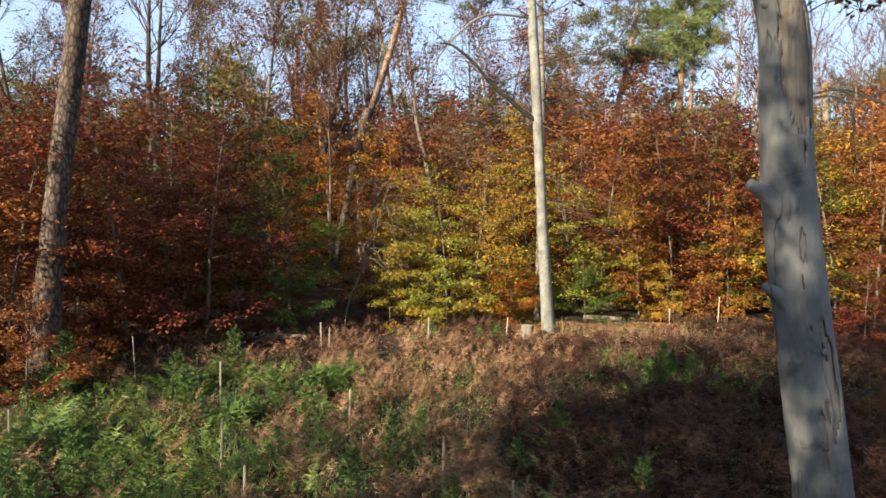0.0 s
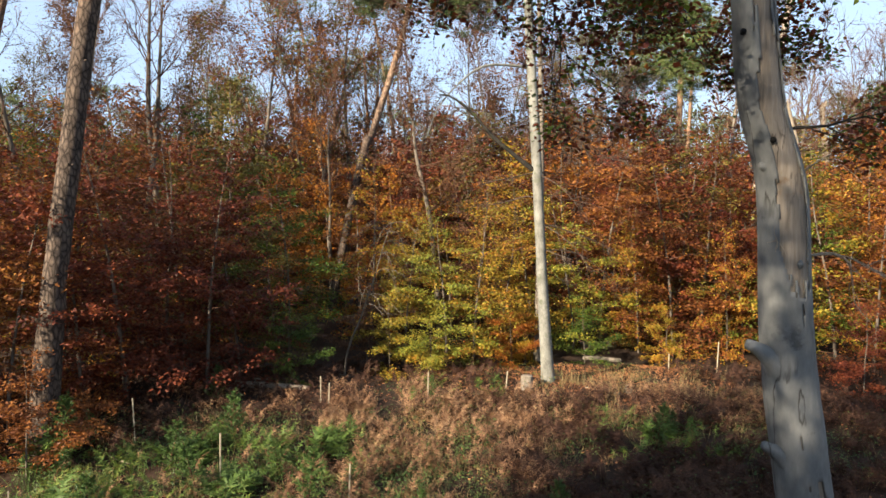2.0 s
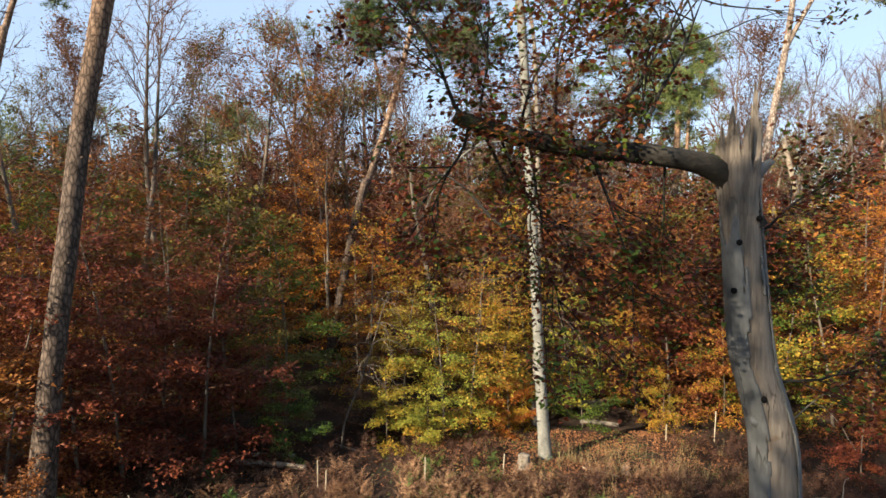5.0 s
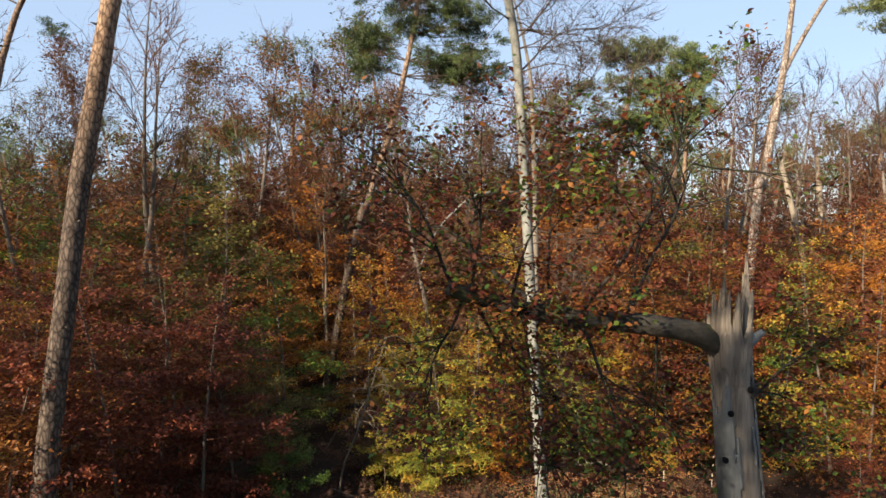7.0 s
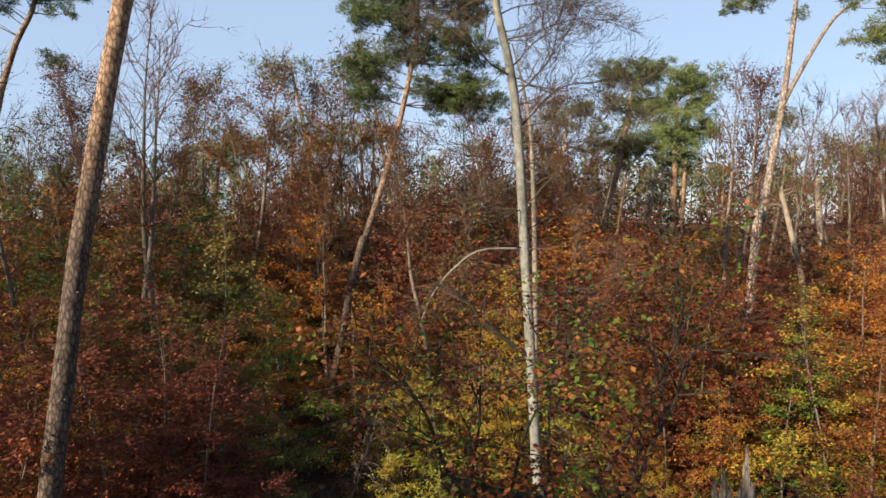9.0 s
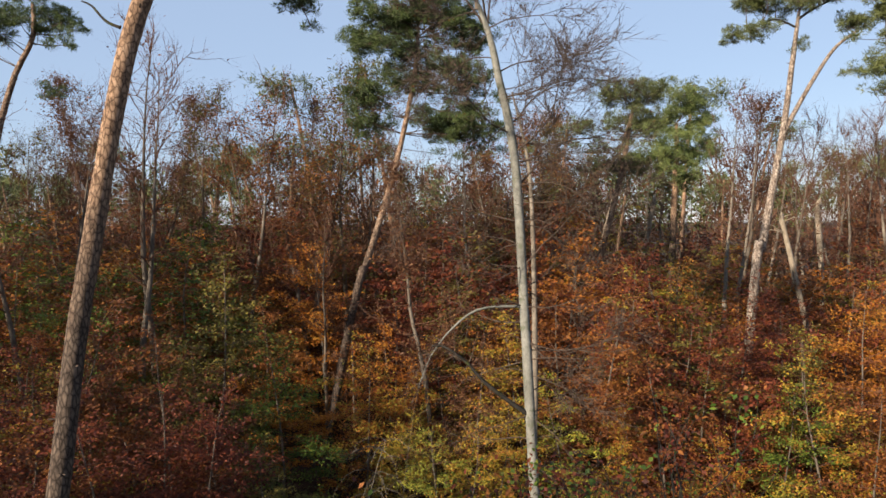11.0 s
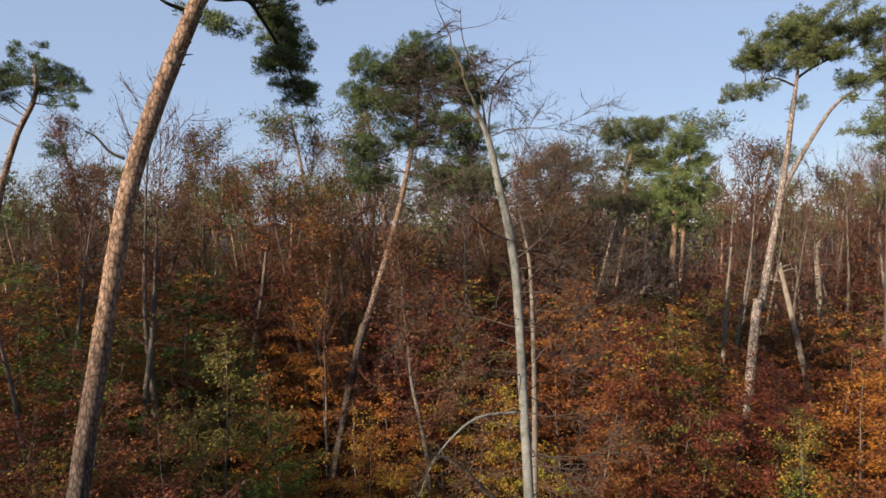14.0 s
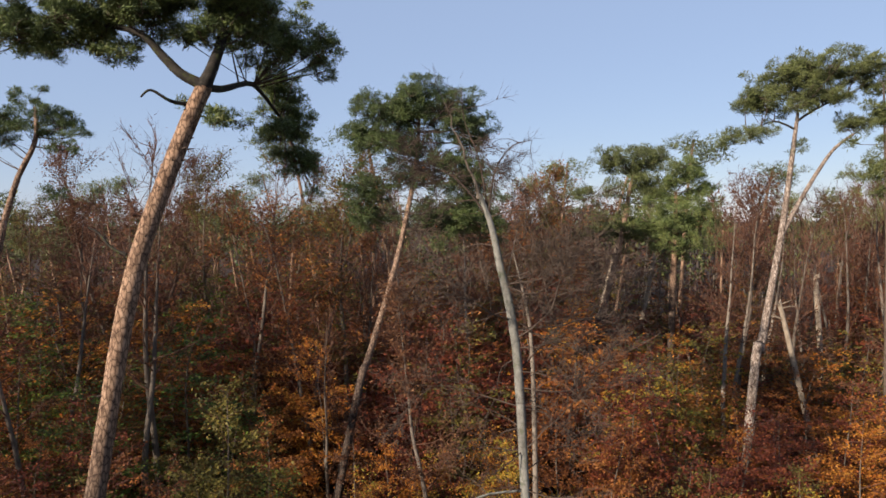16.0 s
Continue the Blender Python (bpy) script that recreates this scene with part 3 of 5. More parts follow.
def broken_beech():
    base = (4.02, 6.7, -0.05)
    snag = thing("broken_beech", "tall broken beech trunk, grey bark peeling, one living limb", "dead tree", base)
    line = local(base, [base, (3.96, 6.7, 1.6), (3.68, 6.7, 3.63), (3.47, 6.7, 5.1), (3.38, 6.7, 6.69), (3.16, 6.7, 7.58), (3.06, 6.7, 8.49), (3.01, 6.7, 9.05), (2.99, 6.7, 9.32)])
    pts = curve(line, 60)
    rad = np.interp(np.linspace(0, 1, 60), [0, 0.06, 0.15, 0.35, 0.55, 0.78, 0.9, 0.95, 1], [0.42, 0.32, 0.265, 0.235, 0.205, 0.178, 0.172, 0.178, 0.17])
    peel_wall(pts, rad, SNAG_BARK, BARE_WOOD, snag)
    top = pts[-1]
    # splintered crown of the break
    for k, (az, high, wide) in enumerate(((170, 0.35, 0.08), (195, 0.55, 0.085), (215, 0.72, 0.09), (232, 0.6, 0.07), (248, 0.3, 0.07), (264, 0.58, 0.075), (279, 0.42, 0.06), (292, 0.22, 0.05), (312, 0.28, 0.055), (333, 0.6, 0.07), (348, 0.95, 0.075), (6, 0.75, 0.085), (38, 0.5, 0.08), (78, 0.4, 0.09), (118, 0.55, 0.09), (148, 0.3, 0.08))):
        s = Shape()
        a = radians(az)
        foot = top + np.array((math.cos(a) * 0.10, math.sin(a) * 0.10, -rng.uniform(0.25, 0.6)))
        tip = top + np.array((math.cos(a) * 0.17 + rng.normal(0, 0.025), math.sin(a) * 0.17, high))
        c = curve([foot, top + np.array((math.cos(a) * 0.155, math.sin(a) * 0.155, -0.02)), tip], 9)
        slim = np.array((0.5, 0.9, 1.0, 0.96, 0.85, 0.68, 0.46, 0.24, 0.03)) * (1 + 0.15 * rng.normal(size=9))
        w = wide * slim
        tang, out = np.array((-math.sin(a), math.cos(a), 0)), np.array((math.cos(a), math.sin(a), 0))
        ring = [c + tang * w[:, None] * sx + out * (0.034 * so * np.sqrt(abs(slim))[:, None]) for sx, so in ((-1, -1), (-0.2, -1.4), (1, -1), (1, 1), (0.3, 1.5), (-1, 1))]
        v = np.stack(ring, 1)
        i, j = np.meshgrid(np.arange(8), np.arange(6), indexing="ij")
        s.add(v.reshape(-1, 3), np.stack((i * 6 + j, i * 6 + (j + 1) % 6, (i + 1) * 6 + (j + 1) % 6, (i + 1) * 6 + j), -1).reshape(-1, 4))
        part("splinter", s, BARE_WOOD, snag, smooth=False)
    # knots and stubs on the left flank
    for (x, z, ln, r, up) in ((3.22, 5.10, 0.20, 0.085, 0.5), (3.36, 4.10, 0.16, 0.075, 0.5), (3.18, 6.95, 0.07, 0.06, 0.2), (3.2, 9.45, -0.07, 0.05, -0.9)):
        s = Shape()
        p = local(base, (x, 6.62, z))
        s.tube([p + np.array((math.copysign(0.16, ln), 0.03, -0.16)), p + np.array((math.copysign(0.05, ln), 0, -0.04)), p + np.array((-ln * 0.55, -0.02, ln * up * 0.6)), p + np.array((-ln, -0.03, ln * up)), p + np.array((-ln - 0.01, -0.03, ln * up))], [r * 1.9, r * 1.25, r * 0.75, r * 0.6, 0.001], 10, 0.04)
        part("stub", s, SNAG_BARK, snag)
    # old woodpecker holes, set in as short sleeves, near-black for the shade inside
    for (x, z) in ((2.93, 8.72), (2.90, 8.25), (3.12, 8.95), (3.18, 7.2)):
        s = Shape()
        i = int(np.argmin(abs(pts[:, 2] + base[2] - z)))
        dx = (x - base[0]) - pts[i, 0]
        yy = pts[i, 1] - math.sqrt(max(0.02, (rad[i] + 0.03) ** 2 - dx * dx))
        c = np.array((x - base[0], yy, z - base[2]))
        s.tube([c + np.array((0.02, 0.05, 0)), c + np.array((-0.002, -0.004, 0)), c + np.array((-0.002, -0.006, 0)), c + np.array((0.004, 0.008, 0)), c + np.array((0.02, 0.04, 0))], [0.03, 0.03, 0.026, 0.022, 0.001], 12)
        part("hole", s, HOLE_SHADE, snag, "round woodpecker hole, inner shade painted near-black")
    # dark fold where the sound wood ends, and bracket lumps
    for (x, z, r) in ((3.46, 6.0, 0.03), (3.72, 3.55, 0.03)):
        s = Shape()
        i = int(np.argmin(abs(pts[:, 2] + base[2] - z)))
        dx = (x - base[0]) - pts[i, 0]
        c = np.array((x - base[0], pts[i, 1] - math.sqrt(max(0.01, rad[i] ** 2 - dx * dx)), z - base[2]))
        s.tube([c + np.array((0, 0, -r * 1.4)), c + np.array((0, -r * 0.4, -r * 0.6)), c + np.array((0, -r * 0.5, r * 0.2)), c + np.array((0, -0.01, r)), c + np.array((0, 0.02, r * 1.1))], [r * 0.3, r * 0.9, r, r * 0.6, 0.002], 10, 0.06)
        part("burl", s, SNAG_BARK, snag)
    # the long level limb and its shoots
    limb = Shape()
    lp = local(base, [(3.1, 6.75, 8.86), (2.86, 6.7, 9.38), (2.2, 6.68, 9.57), (1.55, 6.68, 9.62), (0.95, 6.68, 9.72), (0.55, 6.66, 9.83), (0.22, 6.62, 9.93)])
    lc = curve(lp, 26)
    limb.tube(lc, np.interp(np.linspace(0, 1, 26), [0, 0.1, 0.25, 0.6, 0.85, 1], [0.2, 0.165, 0.108, 0.088, 0.08, 0.072]), 12, 0.04)
    limb.tube([lc[-1], lc[-1] + np.array((-0.03, -0.005, 0.015)), lc[-1] + np.array((-0.035, -0.005, 0.015))], [0.072, 0.05, 0.002], 12, 0.05)
    # limb and twigs coloured dark in place of their leaves' shade
    limb_ob = part("limb", limb, LIMB_BARK_SHADED, snag, "mossy level limb, leaf shade painted into its bark")
    twigs, leaves_a, leaves_b = Shape(), Shape(), Shape()
    spots = []

    def shoot(p, w, ln, r, level, lift):
        br = wander(p, w, ln, 7, 0.13, lift)
        twigs.tube(curve(br, 10), np.linspace(r, max(0.003, r * 0.25), 10), 6 if level == 2 else 4)
        spots.append(br[3:])
        if level:
            for s in range(7 if level == 2 else 5):
                i = int(rng.integers(2, 8))
                d = unit(br[i] - br[i - 1])
                shoot(br[i], unit(d + rng.normal(0, 0.6, 3)), ln * rng.uniform(0.35, 0.65), max(r * 0.42, 0.0035), level - 1, lift * 0.3)

    for (f, w, ln, r) in ((0.98, (-0.25, 0.1, 0.8), 1.5, 0.024), (0.9, (0.1, 0.2, 1), 1.4, 0.02), (0.74, (0.25, 0.2, 1), 1.5, 0.02), (0.52, (0.35, 0.1, 1), 2.3, 0.028), (0.42, (0.5, 0.4, 0.9), 1.8, 0.026), (0.60, (0.1, 0.5, 0.9), 1.6, 0.02), (0.4, (0.2, -0.3, 1), 1.2, 0.015),
                          (0.55, (0.75, -0.15, -0.75), 1.35, 0.022), (0.9, (0.25, -0.1, -0.95), 1.3, 0.02), (0.8, (0.5, 0.3, -0.8), 1.5, 0.018), (0.95, (-0.3, 0.1, -0.7), 1.1, 0.02), (0.68, (0.1, 0.2, -1), 1.7, 0.018), (0.35, (0.2, 0.3, -0.9), 1.3, 0.016), (0.2, (0.5, 0.6, -0.5), 1.2, 0.014)):
        shoot(lc[int(f * 25)], w, ln, r, 2, 0.25 if w[2] > 0 else -0.5)
    # sprays on the far flank of the stem
    for (z, w, ln) in ((8.5, (0.6, 0.8, 0.15), 1.0), (8.1, (0.4, 0.9, -0.1), 1.1), (7.3, (0.9, -0.05, 0.45), 1.3), (8.7, (0.8, 0.3, 0.5), 1.2)):
        i = int(np.argmin(abs(pts[:, 2] + base[2] - z)))
        shoot(pts[i], w, ln, 0.02, 2, -0.2)
    # bare drooping twigs low down on that side
    keep_spots = np.concatenate(spots + [lc[10:] + rng.normal(0, 0.16, (16, 3)) for k in range(12)])
    world_x, world_z = keep_spots[:, 0] + base[0], keep_spots[:, 2] + base[2]
    keep_spots = keep_spots[~((world_x > 1.9) & (world_x < 3.6) & (world_z > 8.7) & (keep_spots[:, 1] < 0.45)) & ~((world_x > 2.35) & (world_x < 3.6) & (keep_spots[:, 1] < 0.4))]      # the stem itself stands clear of its leaves
    cover = np.repeat(lc[9:24], 6, 0) + rng.normal(0, 1, (90, 3)) * np.array((0.15, 0.22, 0.2))
    keep_spots = np.concatenate((keep_spots, cover, cover))
    bare = Shape()
    for (z, w, ln) in ((6.0, (0.9, 0.3, 0.35), 1.5), (5.9, (0.75, -0.2, 0.1), 1.2), (6.7, (0.8, 0.2, 0.5), 1.7), (6.1, (-0.8, -0.6, 0.3), 0.45)):
        i = int(np.argmin(abs(pts[:, 2] + base[2] - z)))
        br = wander(pts[i], w, ln, 8, 0.16, -1.1)
        bare.tube(curve(br, 14), np.linspace(0.011, 0.003, 14), 5)
        for s in range(5):
            j = int(rng.integers(2, 8))
            b2 = wander(br[j], unit(br[j] - br[j - 1]) + rng.normal(0, 0.5, 3), ln * 0.4, 5, 0.2, -0.7)
            bare.tube(b2, np.linspace(0.007, 0.002, 6), 4)
    tagged(part("dead_twigwork", bare, PALE_BARK, snag, "bare drooping dead twigs"), kind="stuff")
    tagged(part("twigwork", twigs, LIMB_BARK_SHADED, limb_ob), kind="stuff")
    clumps = keep_spots[rng.integers(0, len(keep_spots), 900)]
    leaves_c = Shape()
    scatter_leaves(leaves_a, np.concatenate((clumps[rng.integers(0, 560, 5000)], keep_spots[rng.integers(0, len(keep_spots), 2600)])), 0.35, 0.07, 0.13, True)
    scatter_leaves(leaves_b, np.concatenate((clumps[rng.integers(480, 720, 3500)], keep_spots[rng.integers(0, len(keep_spots), 1200)])), 0.35, 0.07, 0.15, True)
    scatter_leaves(leaves_c, np.concatenate((clumps[rng.integers(650, 900, 3500)], keep_spots[rng.integers(0, len(keep_spots), 1500)])), 0.35, 0.07, 0.15, True)
    tagged(part("foliage", leaves_a, LEAF["deep_red"], limb_ob, "dark red withered beech leaves"), kind="stuff")
    tagged(part("foliage", leaves_b, LEAF["green"], limb_ob, "still green beech leaves"), kind="stuff")
    tagged(part("foliage", leaves_c, LEAF["rust"], limb_ob, "rust-brown withered beech leaves"), kind="stuff")


broken_beech()


# ---- the pale beech ----
def pale_beech():
    base = (3.57, 22.3, 0.95)
    tree = thing("beech_tree", "tall pale-barked beech bending over, nearly leafless crown", "tree", base)
    stem = local(base, [(3.6, 22.3, 0.5)] + [(3.34, 22.3, 4.51), (3.09, 22.3, 9.2), (3.02, 22.8, 11.36), (2.82, 23.0, 15.4), (2.57, 23.0, 17.51), (2.18, 23.0, 19.25), (1.86, 23.0, 20.7), (1.23, 23.0, 22.33), (0.48, 23.0, 24.32), (-0.08, 23.0, 25.92)])
    line = curve(stem, 60)
    trunk, twigs, crown = Shape(), Shape(), Shape()
    thick = np.interp(np.linspace(0, 1, 60), [0, 0.03, 0.1, 0.5, 0.66, 0.75, 0.8, 1], [0.27, 0.215, 0.175, 0.15, 0.12, 0.085, 0.05, 0.008])
    trunk.tube(line[:46], thick[:46], 16, 0.025)
    part("trunk", trunk, BEECH_BARK, tree, "smooth pale silver beech trunk")
    leader = Shape()
    leader.tube(line[44:] + rng.normal(0, 0.05, (16, 3)), thick[44:] * np.linspace(1, 0.6, 16), 8, 0.05)
    part("leader", leader, DARK_BARK, tree, "thin dark broken leader")
    tips = []

    def grow(p, w, ln, r, level, lift):
        br = wander(p, w, ln, 7, 0.15, lift)
        if level > 1:
            one = Shape()
            one.tube(curve(br, 12), np.linspace(r * 0.62, max(r * 0.2, 0.006), 12), 7, 0.03)
            part("limb", one, BEECH_TWIG, tree)
        else:
            twigs.tube(br[[0, 2, 4, 6, 7]], np.linspace(r, max(r * 0.4, 0.004), 5), 3)
            twig_fan(twigs, br[2:], unit(br[-1] - br[0]), ln * 0.55, 8, 0.018)
        tips.append(br[3:])
        if level <= 0:
            return
        for s in range(8):
            i = int(rng.integers(2, 8))
            d = unit(br[i] - br[i - 1])
            grow(br[i], unit(d + rng.normal(0, 0.6, 3) + np.array((0, 0, 0.1))), ln * rng.uniform(0.38, 0.6), max(r * 0.33, 0.006), level - 1, lift * 0.5)

    def at(z):
        return line[int(np.argmin(abs(line[:, 2] + base[2] - z)))]

    for (z, w, ln, r, lift) in ( (10.2, (1, 0.1, -0.15), 3.0, 0.035, 0.1), (9.2, (0.9, -0.4, 0.1), 2.2, 0.03, 0), (12.5, (0.9, 0.4, 0.5), 3.0, 0.035, 0.3), (13.0, (0.8, -0.5, 0.6), 3.8, 0.04, 0.3), (14.6, (-0.9, 0.3, 0.5), 3.2, 0.04, -0.3), (15.5, (0.85, 0.2, 0.6), 4.2, 0.06, 0.3), (16.6, (0.6, -0.6, 0.6), 4.0, 0.06, 0.2), (17.0, (0.9, 0.2, 0.25), 3.6, 0.04, 0.1), (15.0, (0.95, -0.3, 0.15), 3.2, 0.035, 0.3), (18.9, (0.9, 0.1, 0.2), 2.8, 0.035, -0.1), (17.4, (-0.8, -0.4, 0.5), 3.4, 0.05, -0.6)) + ((17.8, (0.8, 0.3, 0.5), 3.2, 0.05, -0.2),
                            (18.5, (0.75, -0.2, 0.5), 3.2, 0.05, -0.4), (19.3, (0.8, 0.4, 0.4), 3.0, 0.045, -0.6), (20.0, (-0.7, 0.5, 0.3), 3.0, 0.04, -0.9), (20.8, (0.85, -0.3, 0.2), 2.6, 0.04, -0.7), (21.5, (-0.8, 0.5, 0.2), 2.6, 0.035, -0.9), (22.2, (-0.9, -0.3, 0.1), 2.6, 0.03, -1.0), (22.8, (0.8, 0.2, 0.1), 2.0, 0.03, -0.8), (23.6, (0.6, -0.4, 0.1), 1.7, 0.025, -0.6), (23.2, (-0.9, 0.3, 0.2), 2.0, 0.025, -0.8), (24.4, (-0.8, 0.3, 0.1), 1.6, 0.02, -0.8)):
        grow(at(z), w, ln, r, 2, lift)
    for ends in ([(2.0, 23, 22.4), (2.6, 23.1, 23.3), (3.3, 23.2, 23.5)], [(0.7, 22.9, 22.2), (-0.4, 22.8, 22.5), (-1.5, 22.6, 21.6)], [(1.5, 23.2, 22.8), (1.0, 23.3, 24.2), (0.9, 23.3, 25.3)]):
        fork = Shape()
        way = curve([at(20.9)] + list(local(base, ends)), 14)
        fork.tube(way, np.linspace(0.04, 0.008, 14), 7, 0.06)
        part("limb", fork, BEECH_TWIG, tree)
        for k in range(9):
            b2 = wander(way[int(rng.integers(4, 14))], rng.normal(0, 1, 3) * np.array((1, 0.7, 0.5)) + np.array((0, 0, 0.1)), rng.uniform(0.8, 1.7), 5, 0.22, -0.6)
            twigs.tube(b2, np.linspace(0.014, 0.004, 6), 3)
            twig_fan(twigs, b2[1:], unit(b2[-1] - b2[0]), 0.7, 10, 0.016)
    arch = local(base, [at(11.7) + np.array(base), (1.47, 22.4, 11.5), (0.5, 22.2, 10.83), (-0.17, 22.0, 9.97), (-0.56, 21.9, 9.0)])
    pale = Shape()
    pale.tube(curve(arch, 16), np.linspace(0.05, 0.012, 16), 7, 0.04)
    part("limb", pale, BEECH_BARK, tree, "pale arching bare limb")
    crook = local(base, [at(8.1) + np.array(base), (2.26, 22.1, 8.6), (1.6, 22.0, 9.15), (0.98, 21.9, 9.85), (0.3, 21.8, 10.35), (-0.1, 21.7, 10.4)])
    dark = Shape()
    dark.tube(curve(crook, 22), np.linspace(0.085, 0.025, 22), 8, 0.09)
    part("limb", dark, LIMB_BARK_SHADED, tree, "dark crooked rising limb")
    for k in range(10):
        j = int(rng.integers(8, 22))
        b2 = wander(curve(crook, 22)[j], (-0.5 + rng.normal(0, 0.5), rng.normal(0, 0.5), 0.6 * rng.choice((-1, 1))), rng.uniform(0.5, 1.3), 5, 0.25, 0.1)
        twigs.tube(b2, np.linspace(0.016, 0.004, 6), 4)
        twig_fan(twigs, b2[1:], unit(b2[-1] - b2[0]), 0.5, 5, 0.013)
    for k in range(16):
        j = int(rng.integers(4, 16))
        b2 = wander(curve(arch, 16)[j], (-0.4 + rng.normal(0, 0.4), rng.normal(0, 0.5), -0.7), rng.uniform(0.7, 1.6), 5, 0.2, -0.2)
        twigs.tube(b2, np.linspace(0.01, 0.003, 6), 3)
        twig_fan(twigs, b2[1:], unit(b2[-1] - b2[0]), 0.5, 6, 0.013)
    for k in range(38):
        z = 5.0 + 14.5 * k / 38 + rng.uniform(-0.3, 0.3)
        a = rng.choice((0.0, math.pi)) + rng.normal(0, 0.7)
        ln = rng.uniform(1.0, 3.2)
        br = wander(at(z), (math.cos(a), math.sin(a), rng.uniform(-0.3, 0.4)), ln, 6, 0.16, rng.uniform(-1.1, 0.2))
        twigs.tube(br, np.linspace(0.024, 0.008, 7), 4)
        for s in range(5):
            j = int(rng.integers(1, 7))
            b2 = wander(br[j], unit(br[j] - br[j - 1]) + rng.normal(0, 0.5, 3), ln * 0.4, 4, 0.2, -0.2)
            twigs.tube(b2, np.linspace(0.009, 0.003, 5), 3)
            twig_fan(twigs, b2[1:], unit(b2[-1] - b2[0]), ln * 0.32, 6, 0.015)
    tagged(part("twigwork", twigs, BEECH_TWIG, tree), kind="stuff")
    t = np.concatenate(tips)
    scatter_leaves(crown, t[rng.integers(0, len(t), 700)], 0.4, 0.08, 0.2)
    tagged(part("foliage", crown, LEAF["rust"], tree, "few withered rust leaves"), kind="stuff")
    # the second, thinner stem behind it
    b2 = (3.86, 27.0, 0.6)
    t2 = thing("beech_tree", "slender grey beech stem with a broken crooked top", "tree", b2)
    trunk, limbs = Shape(), Shape()
    l2 = curve(local(b2, [(3.86, 27.0, 0.4)] + [(3.98, 27.0, 7.67), (3.94, 27.0, 12.29), (3.8, 27.0, 15.93), (3.51, 27.0, 17.74), (3.06, 27.0, 19.53)]), 24)
    trunk.tube(l2, np.linspace(0.15, 0.03, 24), 10, 0.02)
    for z in (9, 11, 12.5, 14, 15.5, 17, 18):
        p = l2[int(np.argmin(abs(l2[:, 2] + b2[2] - z)))]
        br = wander(p, (rng.choice((-1, 1)), rng.normal(0, 0.4), 0.5), 1.8, 6, 0.2, 0.2)
        limbs.tube(br, np.linspace(0.03, 0.008, 7), 4)
        for s in range(4):
            limbs.tube(wander(br[int(rng.integers(2, 6))], rng.normal(0, 1, 3) + np.array((0, 0, 0.6)), 0.9, 4, 0.2), np.linspace(0.012, 0.006, 5), 3)
    part("trunk", trunk, GREY_BARK, t2)
    tagged(part("twigwork", limbs, TWIG, t2), kind="stuff")


pale_beech()


# ---- pines ----
def pine(label, base, stem, radii, lobes, blades, size, needles, skin, stubs=True, fork=None, limbs_extra=(), fill=1.0, tuft=0.4):
    """A Scots pine: stem through the given points, a crown of lobes on its limbs."""
    tree = thing("pine_tree", label, "tree", base)
    line = curve(local(base, stem), 48)
    rr = np.interp(np.linspace(0, 1, 48), np.linspace(0, 1, len(radii)), radii)
    stem_shape, limbs, crown = Shape(), Shape(), Shape()
    stem_shape.tube(line, rr, 14, 0.028)
    part("trunk", stem_shape, skin, tree, "scaly bark, dark low down and orange above")
    if fork is not None:
        f = Shape()
        f.tube(curve(local(base, fork), 20), np.linspace(rr[24] * 0.72, rr[-1] * 0.9, 20), 10, 0.02)
        part("second_stem", f, PALE_PINE_STEM, tree)
    for pts, r1, r2 in limbs_extra:
        one = Shape()
        one.tube(curve(local(base, pts), 16), np.linspace(r1, r2, 16), 9, 0.03)
        # near-black tone stands for the shade beneath the crown
        part("limb", one, LIMB_BARK_SHADED, tree, "crooked limb, painted dark for the shade under the crown")
    if stubs:
        for k in range(26):
            i = int(rng.integers(12, 45))
            a = rng.uniform(0, 2 * math.pi)
            d = np.array((math.cos(a), math.sin(a), 0.15))
            limbs.tube([line[i], line[i] + d * rr[i], line[i] + d * (rr[i] + rng.uniform(0.06, 0.22))], [0.04, 0.03, 0.012], 5)
    anchor = line if fork is None else np.concatenate((line, curve(local(base, fork), 20)))
    for pts, r1, r2 in limbs_extra:
        anchor = np.concatenate((anchor, curve(local(base, pts), 16)))
    pine_crown(limbs, crown, anchor, [(x - base[0], y - base[1], z - base[2], r, h) for x, y, z, r, h in lobes], blades, size, rr[-1] * 1.3, fill, tuft)
    tagged(part("branching", limbs, PINE_BARK_SHADED, tree), kind="stuff")
    tagged(part("crown", crown, needles, tree, "dark green needle cushions"), kind="stuff")
    return tree


near_lobes = masses([(-12.07, 20.0, 26.6, 1.18, 0.82), (-10.6, 20.0, 26.52, 1.18, 0.68), (-9.47, 20.0, 26.19, 0.73, 0.54), (-8.95, 20.0, 27.55, 1.81, 0.91), (-6.83, 20.0, 27.38, 1.81, 1.0), (-5.54, 20.0, 26.9, 1.0, 0.82), (-5.25, 22.9, 26.75, 1.15, 0.73), (-4.03, 22.9, 26.38, 0.83, 0.57), (-6.09, 26.4, 25.84, 0.66, 0.96), (-5.68, 26.4, 24.32, 0.9, 1.02), (-5.16, 26.4, 23.01, 0.6, 0.72), (-6.56, 26.4, 24.01, 0.48, 0.42), (-6.09, 20.0, 23.89, 0.54, 0.32), (-7.15, 20.0, 24.15, 0.27, 0.23), (-6.86, 20.0, 26.17, 0.82, 0.36), (-7.8, 20.0, 28.16, 2.0, 0.64), (-10.87, 20.0, 27.7, 1.45, 0.64)], 0.5, 1, thin=2.4)
